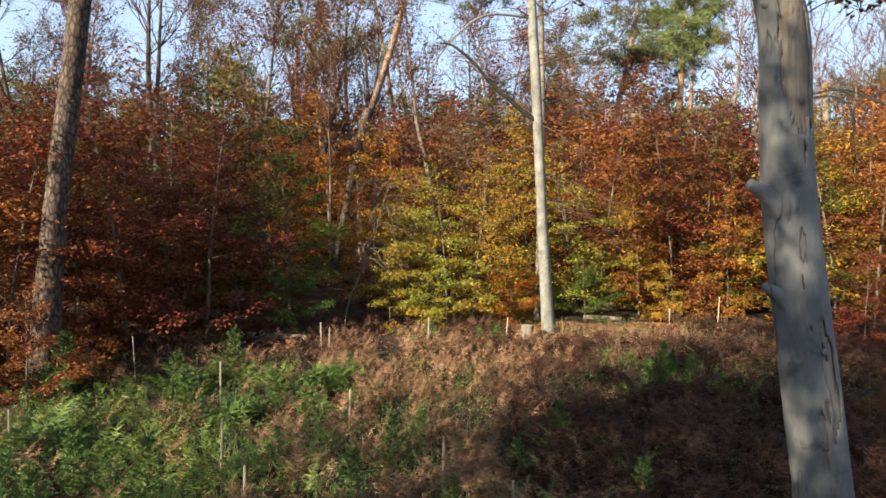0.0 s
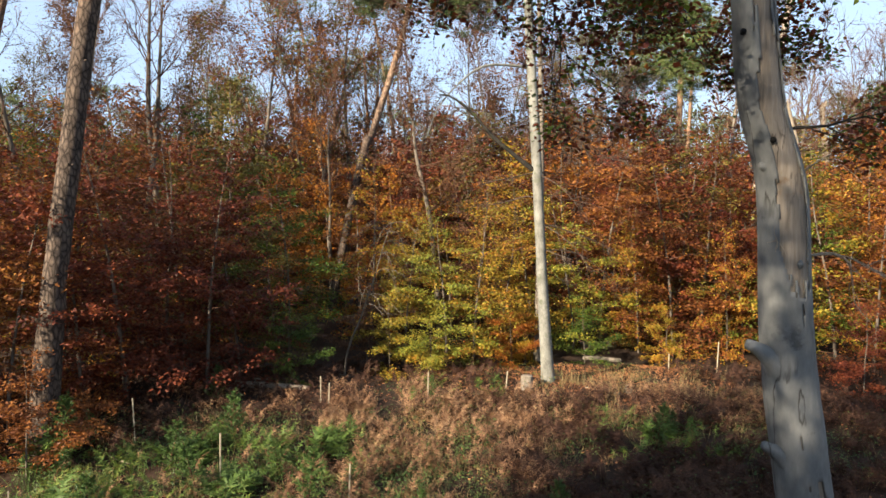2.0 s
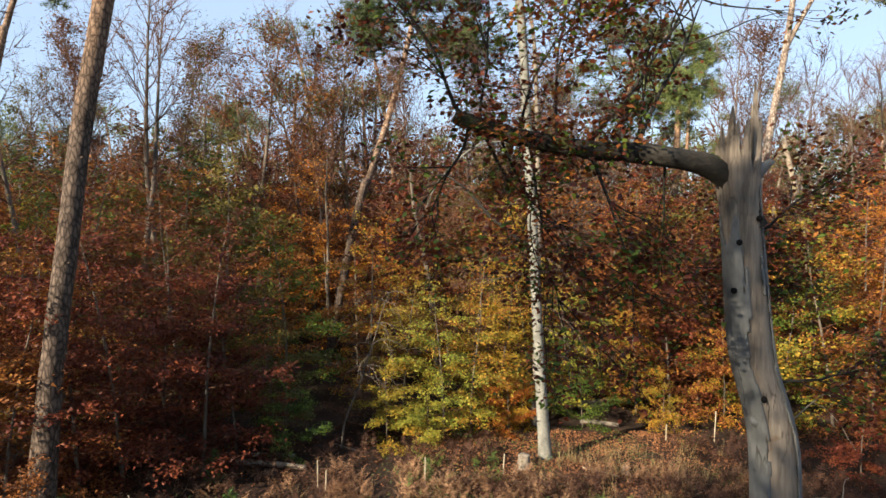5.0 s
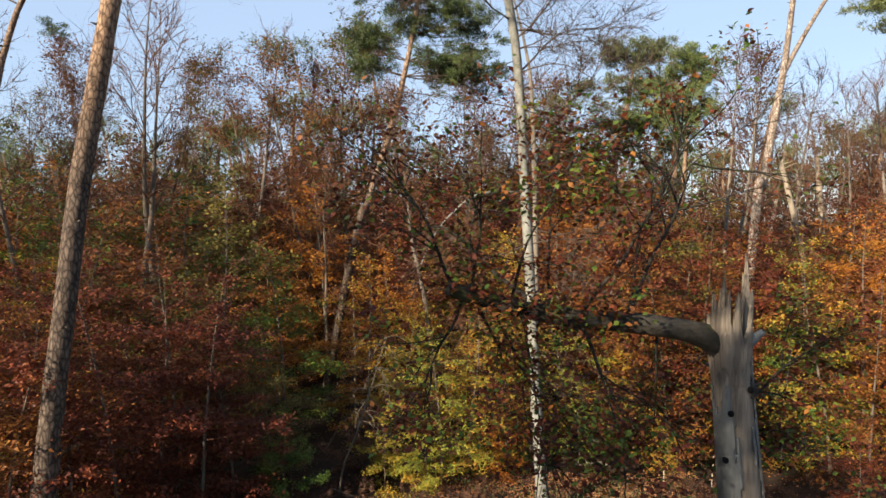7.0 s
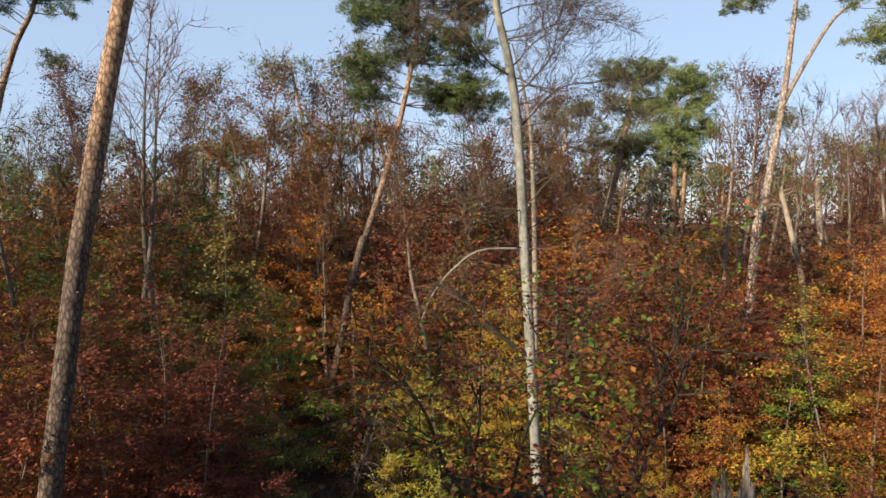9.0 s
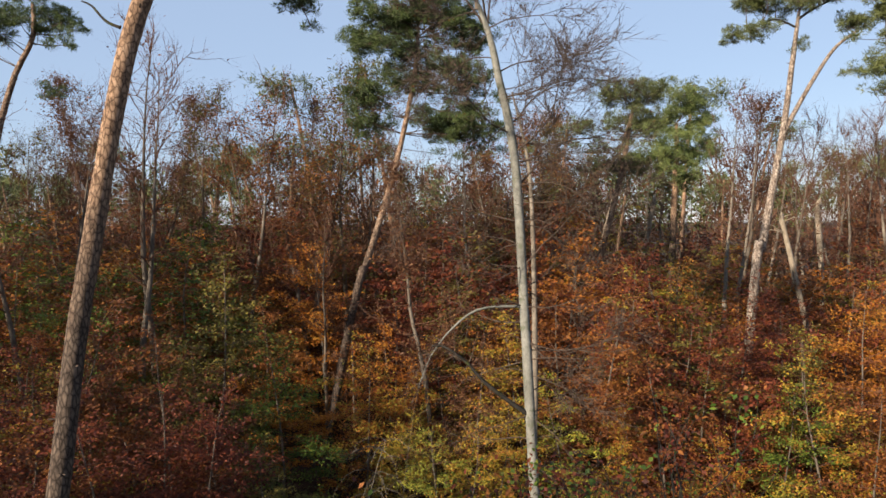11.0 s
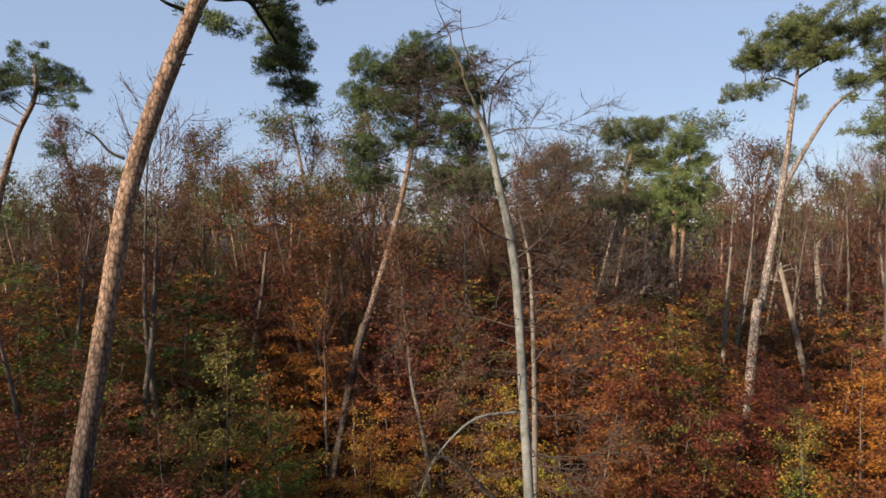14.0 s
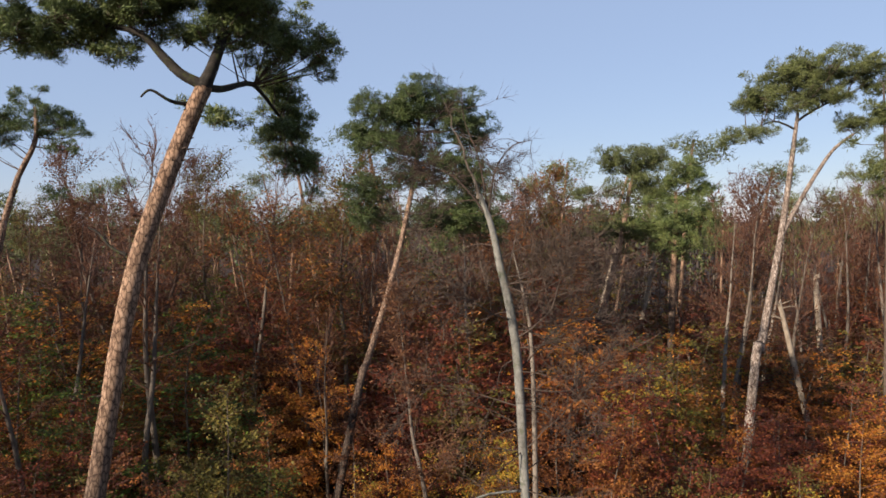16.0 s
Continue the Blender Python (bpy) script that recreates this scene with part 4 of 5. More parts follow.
pine("leaning pine with orange upper trunk and dark spreading crown", (-10.37, 16.91, 0.1),
     [(-10.37, 16.91, -0.1), (-10.27, 17.25, 3.03), (-10.16, 17.53, 5.41), (-9.9, 17.88, 8.37), (-9.67, 18.23, 11.28), (-9.39, 18.47, 13.39), (-8.83, 18.96, 17.52), (-8.38, 19.24, 19.84), (-7.74, 19.49, 21.83), (-7.21, 19.68, 23.29), (-6.84, 19.81, 24.24), (-6.62, 19.87, 24.74)],
     (0.37, 0.295, 0.272, 0.262, 0.258, 0.25, 0.22), near_lobes, 44, 0.13, NEEDLE, PINE_STEM, fill=1.9, tuft=0.2,
     limbs_extra=(([(-6.63, 19.8, 24.72), (-7.3, 19.8, 25.08), (-7.85, 19.8, 25.64), (-8.41, 19.8, 26.21), (-9.37, 19.8, 26.45), (-10.8, 19.8, 26.69)], 0.17, 0.05), ([(-6.57, 19.8, 24.67), (-6.34, 20.6, 24.78), (-6.02, 22.2, 25.26), (-6.14, 24.2, 25.33), (-5.85, 26.2, 24.62)], 0.12, 0.05), ([(-6.63, 19.8, 24.72), (-6.31, 19.8, 25.4), (-6.05, 19.8, 26.36), (-6.26, 19.8, 28.11), (-7.03, 19.8, 29.53)], 0.2, 0.06), ([(-8.73, 19.24, 19.89), (-9.15, 19.27, 20.09), (-9.55, 19.32, 20.52), (-9.84, 19.34, 20.66)], 0.05, 0.02), ([(-7.16, 19.8, 24.19), (-7.44, 19.3, 24.22), (-7.86, 19.1, 24.47), (-8.1, 19.0, 24.26)], 0.06, 0.025)))
pine("leaning pine with bare orange stem and round crown", (-6.7, 40, 0.4),
     [(-6.7, 40, 0.2)] + [(-6.55, 40.0, 1.81), (-5.41, 41.0, 8.0), (-4.74, 42.0, 11.24), (-4.58, 43.0, 11.65), (-2.76, 44.0, 17.78), (-1.45, 45.0, 24.13), (-1.16, 45.0, 27.87)],
     (0.32, 0.27, 0.25, 0.23, 0.20, 0.16, 0.10), masses([(-1.23, 45, 28.62, 2.6, 1.5), (-3.11, 45, 27.88, 2, 1.3), (1.02, 45, 27.86, 2, 1.4), (-4.82, 45, 26.02, 1.3, 1), (-2.76, 45, 25.83, 2, 1), (2.33, 45, 26.92, 1.2, 1.3), (-4.67, 45, 22.83, 1.3, 1.2), (-4.12, 45, 20.94, 1.3, 0.7), (-2.02, 45, 23.76, 1.4, 0.8), (1, 45, 24.12, 2.2, 1.5), (2.69, 45, 21.09, 2, 1.5), (0.41, 45, 20.73, 1.7, 1.4)], 0.8, 2, thin=2.6), 40, 0.19, NEEDLE, MID_PINE_STEM_SHADED, tuft=0.30, fill=1.7)
pine("tall pine with pale forked stem and flat crown", (18.6, 40.8, 0.3),
     [(18.6, 40.8, 0.2)] + [(19.63, 41.0, 12.11), (20.02, 41.3, 12.55), (20.6, 41.5, 15.35), (21.66, 42.0, 20.26), (22.12, 42.0, 24.14), (22.48, 42.0, 27.29)],
     (0.31, 0.27, 0.25, 0.23, 0.19, 0.16, 0.09), masses([(23.42, 42, 29.89, 2.4, 1.1), (21.49, 42, 29.38, 1.8, 0.9), (25.53, 42, 29.53, 1.7, 0.9), (19.58, 42, 28, 1.4, 0.8), (21.7, 42, 27.81, 1.5, 0.6), (23.98, 42, 28.32, 1.8, 0.5), (26.96, 42, 29.01, 0.8, 0.5), (18.03, 42, 25.81, 0.7, 0.4), (19.61, 42, 25.97, 1.1, 0.45), (22.3, 42, 25.47, 0.45, 0.55), (25.6, 42, 26.57, 0.9, 0.6), (26.65, 42, 26.92, 0.7, 0.5)], 0.85, 3, thin=2.6), 38, 0.19, NEEDLE_FAR, PALE_PINE_STEM, tuft=0.28, fill=1.5,
     fork=[(21.53, 42.0, 19.55), (22.35, 42.0, 21.14), (23.55, 42.0, 23.25), (24.75, 42.0, 25.0), (25.97, 42.0, 25.94)],
     limbs_extra=(([(22.42, 42.0, 26.76), (23.29, 42.0, 27.35), (24.51, 42.0, 27.97), (25.56, 42.0, 28.49)], 0.09, 0.03), ([(22.25, 42.0, 26.31), (21.01, 42.0, 26.77), (19.61, 42.0, 26.25), (18.2, 42.0, 25.74)], 0.07, 0.025)))
pine("leaning pine with thin orange stem and layered crown", (-30.5, 41, 0.5),
     [(-30.5, 41, 0.2), (-29.2, 41.2, 9.0)] + [(-26.52, 41.0, 20.01), (-26.93, 41.5, 19.86), (-25.77, 41.5, 23.32), (-24.58, 41.5, 25.72), (-24.51, 41.5, 27.78)],
     (0.27, 0.23, 0.21, 0.18, 0.15, 0.1), masses([(-24.58, 41.5, 27.78, 1.6, 0.8), (-26.14, 41.5, 27.27, 1.6, 0.8), (-22.88, 41.5, 27.08, 1.2, 0.7), (-24.62, 41.5, 26.58, 1.8, 0.6), (-22.22, 41.5, 26.12, 0.8, 0.5), (-26.02, 41.5, 26.07, 1.2, 0.5), (-22.94, 41.5, 25.37, 0.8, 0.4), (-27.72, 41.5, 26.42, 1.5, 1), (-23.9, 41.5, 22.44, 0.9, 0.35)], 0.75, 4, thin=1.6), 38, 0.19, NEEDLE, MID_PINE_STEM_SHADED, tuft=0.28, fill=1.5)
pine("tall slender pine with open airy crown", (27.6, 40.5, 0.5),
     [(27.6, 40.5, 0.2), (27.4, 40.5, 10)] + [(27.25, 40.5, 19.05), (27.09, 40.5, 22.63), (26.8, 40.5, 28.71)],
     (0.15, 0.12, 0.10, 0.08, 0.05), masses([(26.57, 40.5, 29.98, 0.8, 0.6), (26.21, 40.5, 26.7, 1.1, 0.8), (25.23, 40.5, 24.95, 0.6, 0.4), (25.26, 40.5, 23.32, 0.9, 0.5), (26.84, 40.5, 24.67, 0.8, 0.6), (27.03, 40.5, 22.46, 0.8, 0.4), (28.24, 40.5, 27.02, 1.6, 1.4), (28.49, 40.5, 23.98, 1.6, 1.2), (27.84, 40.5, 29.37, 1, 0.7)], 0.7, 5, thin=1.2), 38, 0.26, NEEDLE_FAR, PINE_BARK_SHADED, tuft=0.36, fill=1.1)
pine("broad round-headed pine above the thicket", (13.0, 63, 0.5), [(13.0, 63, 0.2)] + [(14.44, 63.0, 7.16), (16.02, 63.0, 13.63), (17.32, 63.0, 18.97), (17.93, 63.0, 22.69), (18.34, 63.0, 24.81)],
     (0.32, 0.29, 0.26, 0.22, 0.10), masses([(18.33, 63, 26.39, 2.6, 1.1), (20.72, 63, 26.12, 2.4, 1.1), (15.94, 63, 26.14, 1.6, 1.1), (14.1, 63, 23.35, 1.8, 1), (18.62, 63, 24.01, 2.4, 1.2), (21.28, 63, 23.47, 2.2, 1.3), (16.24, 63, 20.58, 2.2, 1.6), (18.65, 63, 19.76, 2, 1.4)], 0.95, 6, thin=1.8), 36, 0.26, NEEDLE_FAR, MID_PINE_STEM_SHADED, tuft=0.40, fill=1.5)
pine("dense dark green pine beside a paler one", (21.3, 61, 0.5), [(21.3, 61, 0.2)] + [(21.42, 61.0, 9.64), (21.56, 61.0, 15.9), (21.72, 61.0, 20.04), (21.69, 61.0, 23.12)],
     (0.34, 0.3, 0.26, 0.12), masses([(21.88, 61, 24.66, 2, 1.2), (23.54, 61, 23.37, 1.4, 1.2), (21.65, 61, 21.84, 2.8, 1.6), (21.42, 61, 19.26, 2.8, 1.8), (20.12, 61, 20.05, 1.8, 1.6), (23.38, 61, 20.28, 1.6, 1.6)], 1.0, 7, thin=1.8), 38, 0.26, NEEDLE, PINE_STEM, tuft=0.40, fill=1.6)


# ---- far pines ----
def far_pine_kind(height, rx, rz, n):
    low, limbs, crown = Shape(), Shape(), Shape()
    line = curve(wander((0, 0, -0.2), (0.05, 0, 1), height, 6, 0.04), 20)
    low.tube(line, np.linspace(0.28, 0.1, 20), 8)
    pine_crown(limbs, crown, line, lobes_of(line[-1][0], line[-1][1], height - rz * 0.6, rx, rz, n, 0.36), 16, 0.42, 0.12, 1.2, 0.6)
    return low, limbs, crown


far_kinds = []
for k, (hh, rx, rz, n) in enumerate(((23, 3.4, 3.0, 12), (21, 2.8, 3.6, 11), (25, 3.8, 2.6, 13))):
    far_kinds.append(assemble("pine_tree", "pine of the wood with olive green crown", "tree", far_pine_kind(hh, rx, rz, n), (PINE_BARK, PINE_BARK_SHADED, NEEDLE_FAR), group="pines of the far wood"))
far_spots = [(-25.02, 70.0, 0.98), (-14.07, 62.0, 1.04), (-11.16, 68.0, 1.16), (-7.27, 75.0, 1.04), (-26.87, 85.0, 1.0), (15.52, 92.0, 1.0), (-26.08, 75.0, 0.87), (-11.47, 72.0, 1.02), (17.71, 105.0, 0.92), (-44.47, 70.0, 0.85), (-36.28, 66.0, 0.85), (18.97, 85.0, 0.95), (52.93, 90.0, 0.85), (-6.12, 64.0, 0.98), (-26.89, 95.0, 0.85)]
random.seed(5)
for k in range(34):
    y = random.uniform(74, 150)
    far_spots.append((random.uniform(-0.72, 0.72) * y, y, random.uniform(0.86, 1.08)))
for k, (x, y, s) in enumerate(far_spots):
    m = Matrix.LocRotScale((x, y, float(ground_height(x, y))), Euler((0, random.uniform(-0.05, 0.1), random.uniform(0, 6.28))), (s, s, s))
    if k < 3:
        far_kinds[k].matrix_basis = m
    else:
        copy_thing(far_kinds[k % 3], m)


# ---- young beech thicket ----
def dye(tree, mat):
    """Gives one copy of a tree its own leaf colour."""
    for o in tree.children:
        if o.name.startswith("crown"):
            o.material_slots[0].link = "OBJECT"
            o.material_slots[0].material = mat


WORDS = {"deep_red": "dark red", "rust": "rust red", "orange": "bright orange", "gold": "golden yellow", "lime": "yellow-green", "green": "still green", "olive": "olive", "brown": "withered brown", "mixed": "mixed green, gold and rust"}
near_kinds = [assemble("beech_sapling", "young beech", "tree", young_beech(8.0, w, n, 0.112), (DARK_BARK, TWIG, LEAF["rust"]), (0, -60 - 8 * k, 0), "young beeches of the thicket")
              for k, (w, n) in enumerate(((4.8, 9000), (5.4, 9500), (4.4, 8200), (5.2, 8000)))]
low_kinds = [assemble("beech_sapling", "young beech", "tree", young_beech(4.0, 3.8, 5600, 0.11, 0.04), (DARK_BARK, TWIG, LEAF["gold"]), (0, -92 - 8 * k, 0), "young beeches of the thicket") for k in range(2)]
mid_kinds = [assemble("beech_sapling", "young beech", "tree", young_beech(8.5, w, 6400, 0.13, 0.12), (DARK_BARK, TWIG, LEAF["rust"]), (0, -140 - 8 * k, 0), "young beeches of the thicket") for k, w in enumerate((5.6, 5.0, 5.4))]
back_kinds = [assemble("beech_sapling", "young beech", "tree", young_beech(9.0, w, 3700, 0.17, 0.2, False, 4, (0.6, 0.1, 0.2)[k]), (DARK_BARK, TWIG, LEAF["rust"]), (0, -108 - 8 * k, 0), "young beeches of the thicket") for k, w in enumerate((5.8, 5.2, 5.4))]
used = set()


def plant(kinds, x, y, height, own, colour, fat=1.0):
    k = random.randrange(len(kinds))
    s = height / own
    m = Matrix.LocRotScale((x, y, float(ground_height(x, y)) - 0.03), Euler((random.gauss(0, 0.03), random.gauss(0, 0.03), random.uniform(0, 6.28))), (s * fat, s * fat, s))
    src = kinds[k]
    if src.name not in used:
        used.add(src.name)
        src.matrix_basis = m
        tree = src
    else:
        tree = copy_thing(src, m)
    dye(tree, LEAF[colour])
    lean = "tall" if height > 9 else ("low bushy" if height < 5 else "slender")
    tagged(tree, f"{lean} young beech with {WORDS[colour]} autumn leaves")


FRONT_LEFT = [(15, 18, 7.5, "rust"), (45, 15.6, 2.9, "rust"), (150, 19.5, 8.5, "deep_red"), (160, 17.2, 2.2, "rust"), (225, 20.5, 9, "deep_red"), (300, 22.5, 8.2, "deep_red"), (365, 21.5, 7.5, "deep_red"), (425, 23, 7.2, "deep_red"), (490, 25, 5.6, "olive"), (512, 22.8, 3.6, "green"), (330, 26, 9, "rust")]
FRONT_MIDDLE = [(650, 26, 3.8, "brown"), (690, 24.4, 3.0, "gold"), (715, 26.5, 5.5, "gold"), (792, 25, 6.2, "lime"), (838, 26.4, 6.4, "mixed"), (765, 23.8, 2.8, "lime"), (885, 27.5, 6.4, "gold"), (905, 25.6, 3.4, "orange"), (930, 26.5, 3.2, "gold"), (1015, 28.5, 7.6, "lime"), (1035, 26.5, 3.6, "green"), (1060, 32, 9.5, "rust"), (1130, 29, 5.5, "mixed"), (1190, 28, 8.2, "rust")]
FRONT_RIGHT = [(1240, 29, 8.8, "deep_red"), (1180, 26.3, 3.0, "gold"), (1285, 27, 6.0, "mixed"), (1315, 28.5, 8.2, "rust"), (1480, 26, 9.0, "mixed"), (1545, 24.5, 8.4, "rust"), (1530, 20.5, 3.6, "deep_red"), (1610, 27, 9.8, "orange"), (1445, 30, 9, "olive"), (1390, 27.5, 7, "green"), (1680, 24, 9, "rust"), (-90, 18, 8.5, "rust"), (-30, 21, 9, "deep_red"), (80, 23.5, 8.5, "mixed")]
FRONT_BEHIND = [(1110, 34, 10.8, "deep_red"), (1000, 36, 10.0, "rust"), (940, 33, 8.6, "gold"), (1215, 35, 11.2, "deep_red"), (1300, 33, 9.8, "deep_red"), (1190, 40, 11.0, "olive"), (700, 36, 9.5, "orange"), (660, 32, 7.5, "mixed"), (800, 34, 8.5, "mixed"), (405, 42, 9.2, "olive"), (408, 31.5, 11.2, "olive"), (1195, 31, 10.6, "olive"), (1535, 31, 9.5, "orange"), (1590, 34, 10.5, "orange"), (1490, 38, 10.0, "deep_red"), (1400, 34, 9.5, "deep_red"), (260, 30, 9.5, "deep_red"), (590, 44, 11, "orange")]
random.seed(11)
placed = []
for px, y, height, colour in FRONT_LEFT + FRONT_MIDDLE + FRONT_RIGHT + FRONT_BEHIND:
    x = (px - 784) / 1176 * y * 1.01
    placed.append((x, y))
    plant(low_kinds if height < 5 else near_kinds, x, y, height, 4.0 if height < 5 else 8.0, colour)
for k in range(6000):
    y = 27 + 66 * random.random() ** 0.8
    x = random.uniform(-0.76, 0.76) * y
    gap = 2.5 + 0.020 * y
    if any((x - a) ** 2 + (y - b) ** 2 < gap * gap for a, b in placed) or (abs(x + 4.7) < 2.2 and y < 33) or (-0.19 < x / y < -0.135 and y < 40):
        continue
    if len(placed) > 385:
        break
    placed.append((x, y))
    r = random.random()
    if x < -2:
        colour = "rust" if r < 0.24 else "deep_red" if r < 0.46 else "orange" if r < 0.56 else "brown" if r < 0.70 else "olive" if r < 0.88 else "green"
    elif x > 0.42 * y and y < 45:
        colour = "orange" if r < 0.45 else "deep_red" if r < 0.7 else "rust"
    else:
        colour = "deep_red" if r < 0.30 else "rust" if r < 0.50 else "brown" if r < 0.64 else "orange" if r < 0.72 else "olive" if r < 0.88 else "mixed"
    if y < 43:
        plant(mid_kinds, x, y, random.uniform(8, 10.8), 8.5, colour)
    else:
        plant(back_kinds, x, y, random.uniform(8, 11) + (1.5 if y > 58 else 0) if not 0.28 < x / y < 0.64 else random.uniform(7.5, 9.5), 9.0, colour, 1.1)


# ---- tall leafless trees ----
bare_kinds = []
for k, (hh, sp, fork, lv, mt, lf, word) in enumerate(((21, 3.6, 0.42, 200, DARK_BARK, "rust", "tall leafless tree with fine grey twigs"), (19, 3.2, 0.33, 5000, DARK_BARK, "brown", "tall tree with thin withered brown leaves"), (22, 2.8, 0.55, 0, GREY_BARK, "rust", "grey-stemmed leafless tree with thin twigs"), (18, 3.2, 0.3, 5200, DARK_BARK, "rust", "tall tree with thinning rust-red leaves"), (20, 3.0, 0.45, 200, DARK_BARK, "brown", "slender leafless tree with upright twigs"), (19, 3.2, 0.3, 4600, DARK_BARK, "olive", "tall tree with thinning olive leaves"))):
    bare_kinds.append((assemble("leafless_tree" if lv < 1000 else "autumn_tree", word, "tree", bare_tree(hh, sp, fork, lv), (mt, TWIG, LEAF[lf]), group="tall broadleaf trees of the wood"), hh))
bare_spots = [(-31.37, 58.0, 23, 1), (-30.15, 63.0, 23.5, 1), (-29.28, 67.0, 23, 1), (-39.62, 66.0, 23, 5), (-17.97, 70.0, 23, 1), (6.97, 66.0, 21.5, 1), (-17.76, 40.0, 24.5, 0), (-22.1, 36.0, 20.5, 4), (-14.99, 52.0, 22, 0), (20.25, 47.0, 23, 2), (22.23, 50.0, 21, 2), (-8.86, 48.0, 22, 3), (-10.7, 50.0, 20.5, 3), (-7.64, 52.0, 21, 5), (-17.77, 42.0, 22, 0), (-24.89, 44.0, 19, 0), (-0.11, 34.0, 14.5, 1), (36.79, 60.0, 20, 0), (33.85, 62.0, 17, 4), (-3.97, 55.0, 16, 2), (-14.81, 58.0, 19, 3), (10.89, 60.0, 14, 4), (-6.98, 42.0, 14.5, 4), (30.5, 55, 19.5, 2), (33, 50, 18.5, 4), (28, 53, 19, 0), (40, 66, 21, 2), (24.5, 62, 18, 4), (44, 68, 21, 0), (11, 72, 18, 4)]
random.seed(3)
for k in range(36):
    y = random.uniform(52, 100)
    x = random.uniform(-0.74, 0.74) * y
    if 0.2 < x / y < 0.44 and y < 72 or (-0.34 < x / y < -0.05 and k % 2):
        continue
    bare_spots.append((x, y, random.uniform(16.5, 23.5) * (1.04 if y > 55 else 0.9), random.choice((0, 1, 2, 2, 3, 4, 5))))
seen = set()
for x, y, height, k in bare_spots:
    ob, own = bare_kinds[k]
    s = height / own
    m = Matrix.LocRotScale((x, y, float(ground_height(x, y))), Euler((random.gauss(0, 0.025), random.gauss(0.02, 0.025), random.uniform(0, 6.28))), (s, s, s))
    if k in seen:
        copy_thing(ob, m)
    else:
        seen.add(k)
        ob.matrix_basis = m


# ---- dead standing stems ----
def dead_stem(pts, r, label):
    base = (pts[0][0], pts[0][1], float(ground_height(pts[0][0], pts[0][1])))
    ob = thing("dead_tree", label, "dead tree", base)
    s, b = Shape(), Shape()
    line = curve(local(base, pts), 20)
    s.tube(line, np.linspace(r, r * 0.7, 20), 9, 0.04)
    s.tube([line[-1], line[-1] + np.array((0.05, 0, r * 2.0))], [r * 0.7, r * 0.1], 9)
    for k in range(5):
        i = int(rng.integers(9, 20))
        b.tube(wander(line[i], (rng.choice((-1, 1)), rng.normal(0, 0.5), 0.5), rng.uniform(0.4, 2.0), 4, 0.2), np.linspace(0.05, 0.015, 5), 4)
    part("trunk", s, PALE_BARK, ob)
    tagged(part("stubwork", b, PALE_BARK, ob), kind="stuff")


dead_stem([(32.4, 56, 0.4)] + [(32.34, 56.0, 8.56), (31.81, 56.0, 15.28), (32.02, 56.0, 15.7)], 0.26, "pale broken dead trunk with stubby branches")
dead_stem([(19.5, 70, 0.4)] + [(21.4, 70.0, 9.8), (22.65, 70.0, 16.48)], 0.3, "pale leaning dead trunk broken off")
dead_stem([(13.8, 68, 0.4)] + [(15.87, 68.0, 7.81), (17.28, 68.0, 14.21), (18.58, 68.0, 18.82)], 0.3, "pale leaning dead trunk without bark")
dead_stem([(28.2, 48, 0.4)] + [(25.33, 48.0, 12.0), (24.67, 48.0, 14.47)], 0.22, "short pale broken trunk")


def dead_shrub():
    base = (-3.6, 24.2, 0.9)
    ob = thing("dead_sapling", "dead sapling with a tangle of grey drooping twigs", "dead tree", base)
    s, t = Shape(), Shape()
    line = curve(wander((0, 0, -0.3), (0.05, 0, 1), 6.0, 8, 0.1), 16)
    s.tube(line, np.linspace(0.045, 0.012, 16), 6)
    for k in range(34):
        i = int(rng.integers(7, 16))
        a = rng.uniform(0, 2 * math.pi)
        br = wander(line[i], (math.cos(a), math.sin(a), 0.5), rng.uniform(0.8, 2.0), 7, 0.2, -1.9)
        t.tube(br, np.linspace(0.014, 0.004, 8), 4)
        twig_fan(t, br[2:], unit(br[-1] - br[2]), 0.7, 6, 0.012)
    part("trunk", s, DARK_BARK, ob)
    tagged(part("twigwork", t, DARK_BARK, ob), kind="stuff")


dead_shrub()


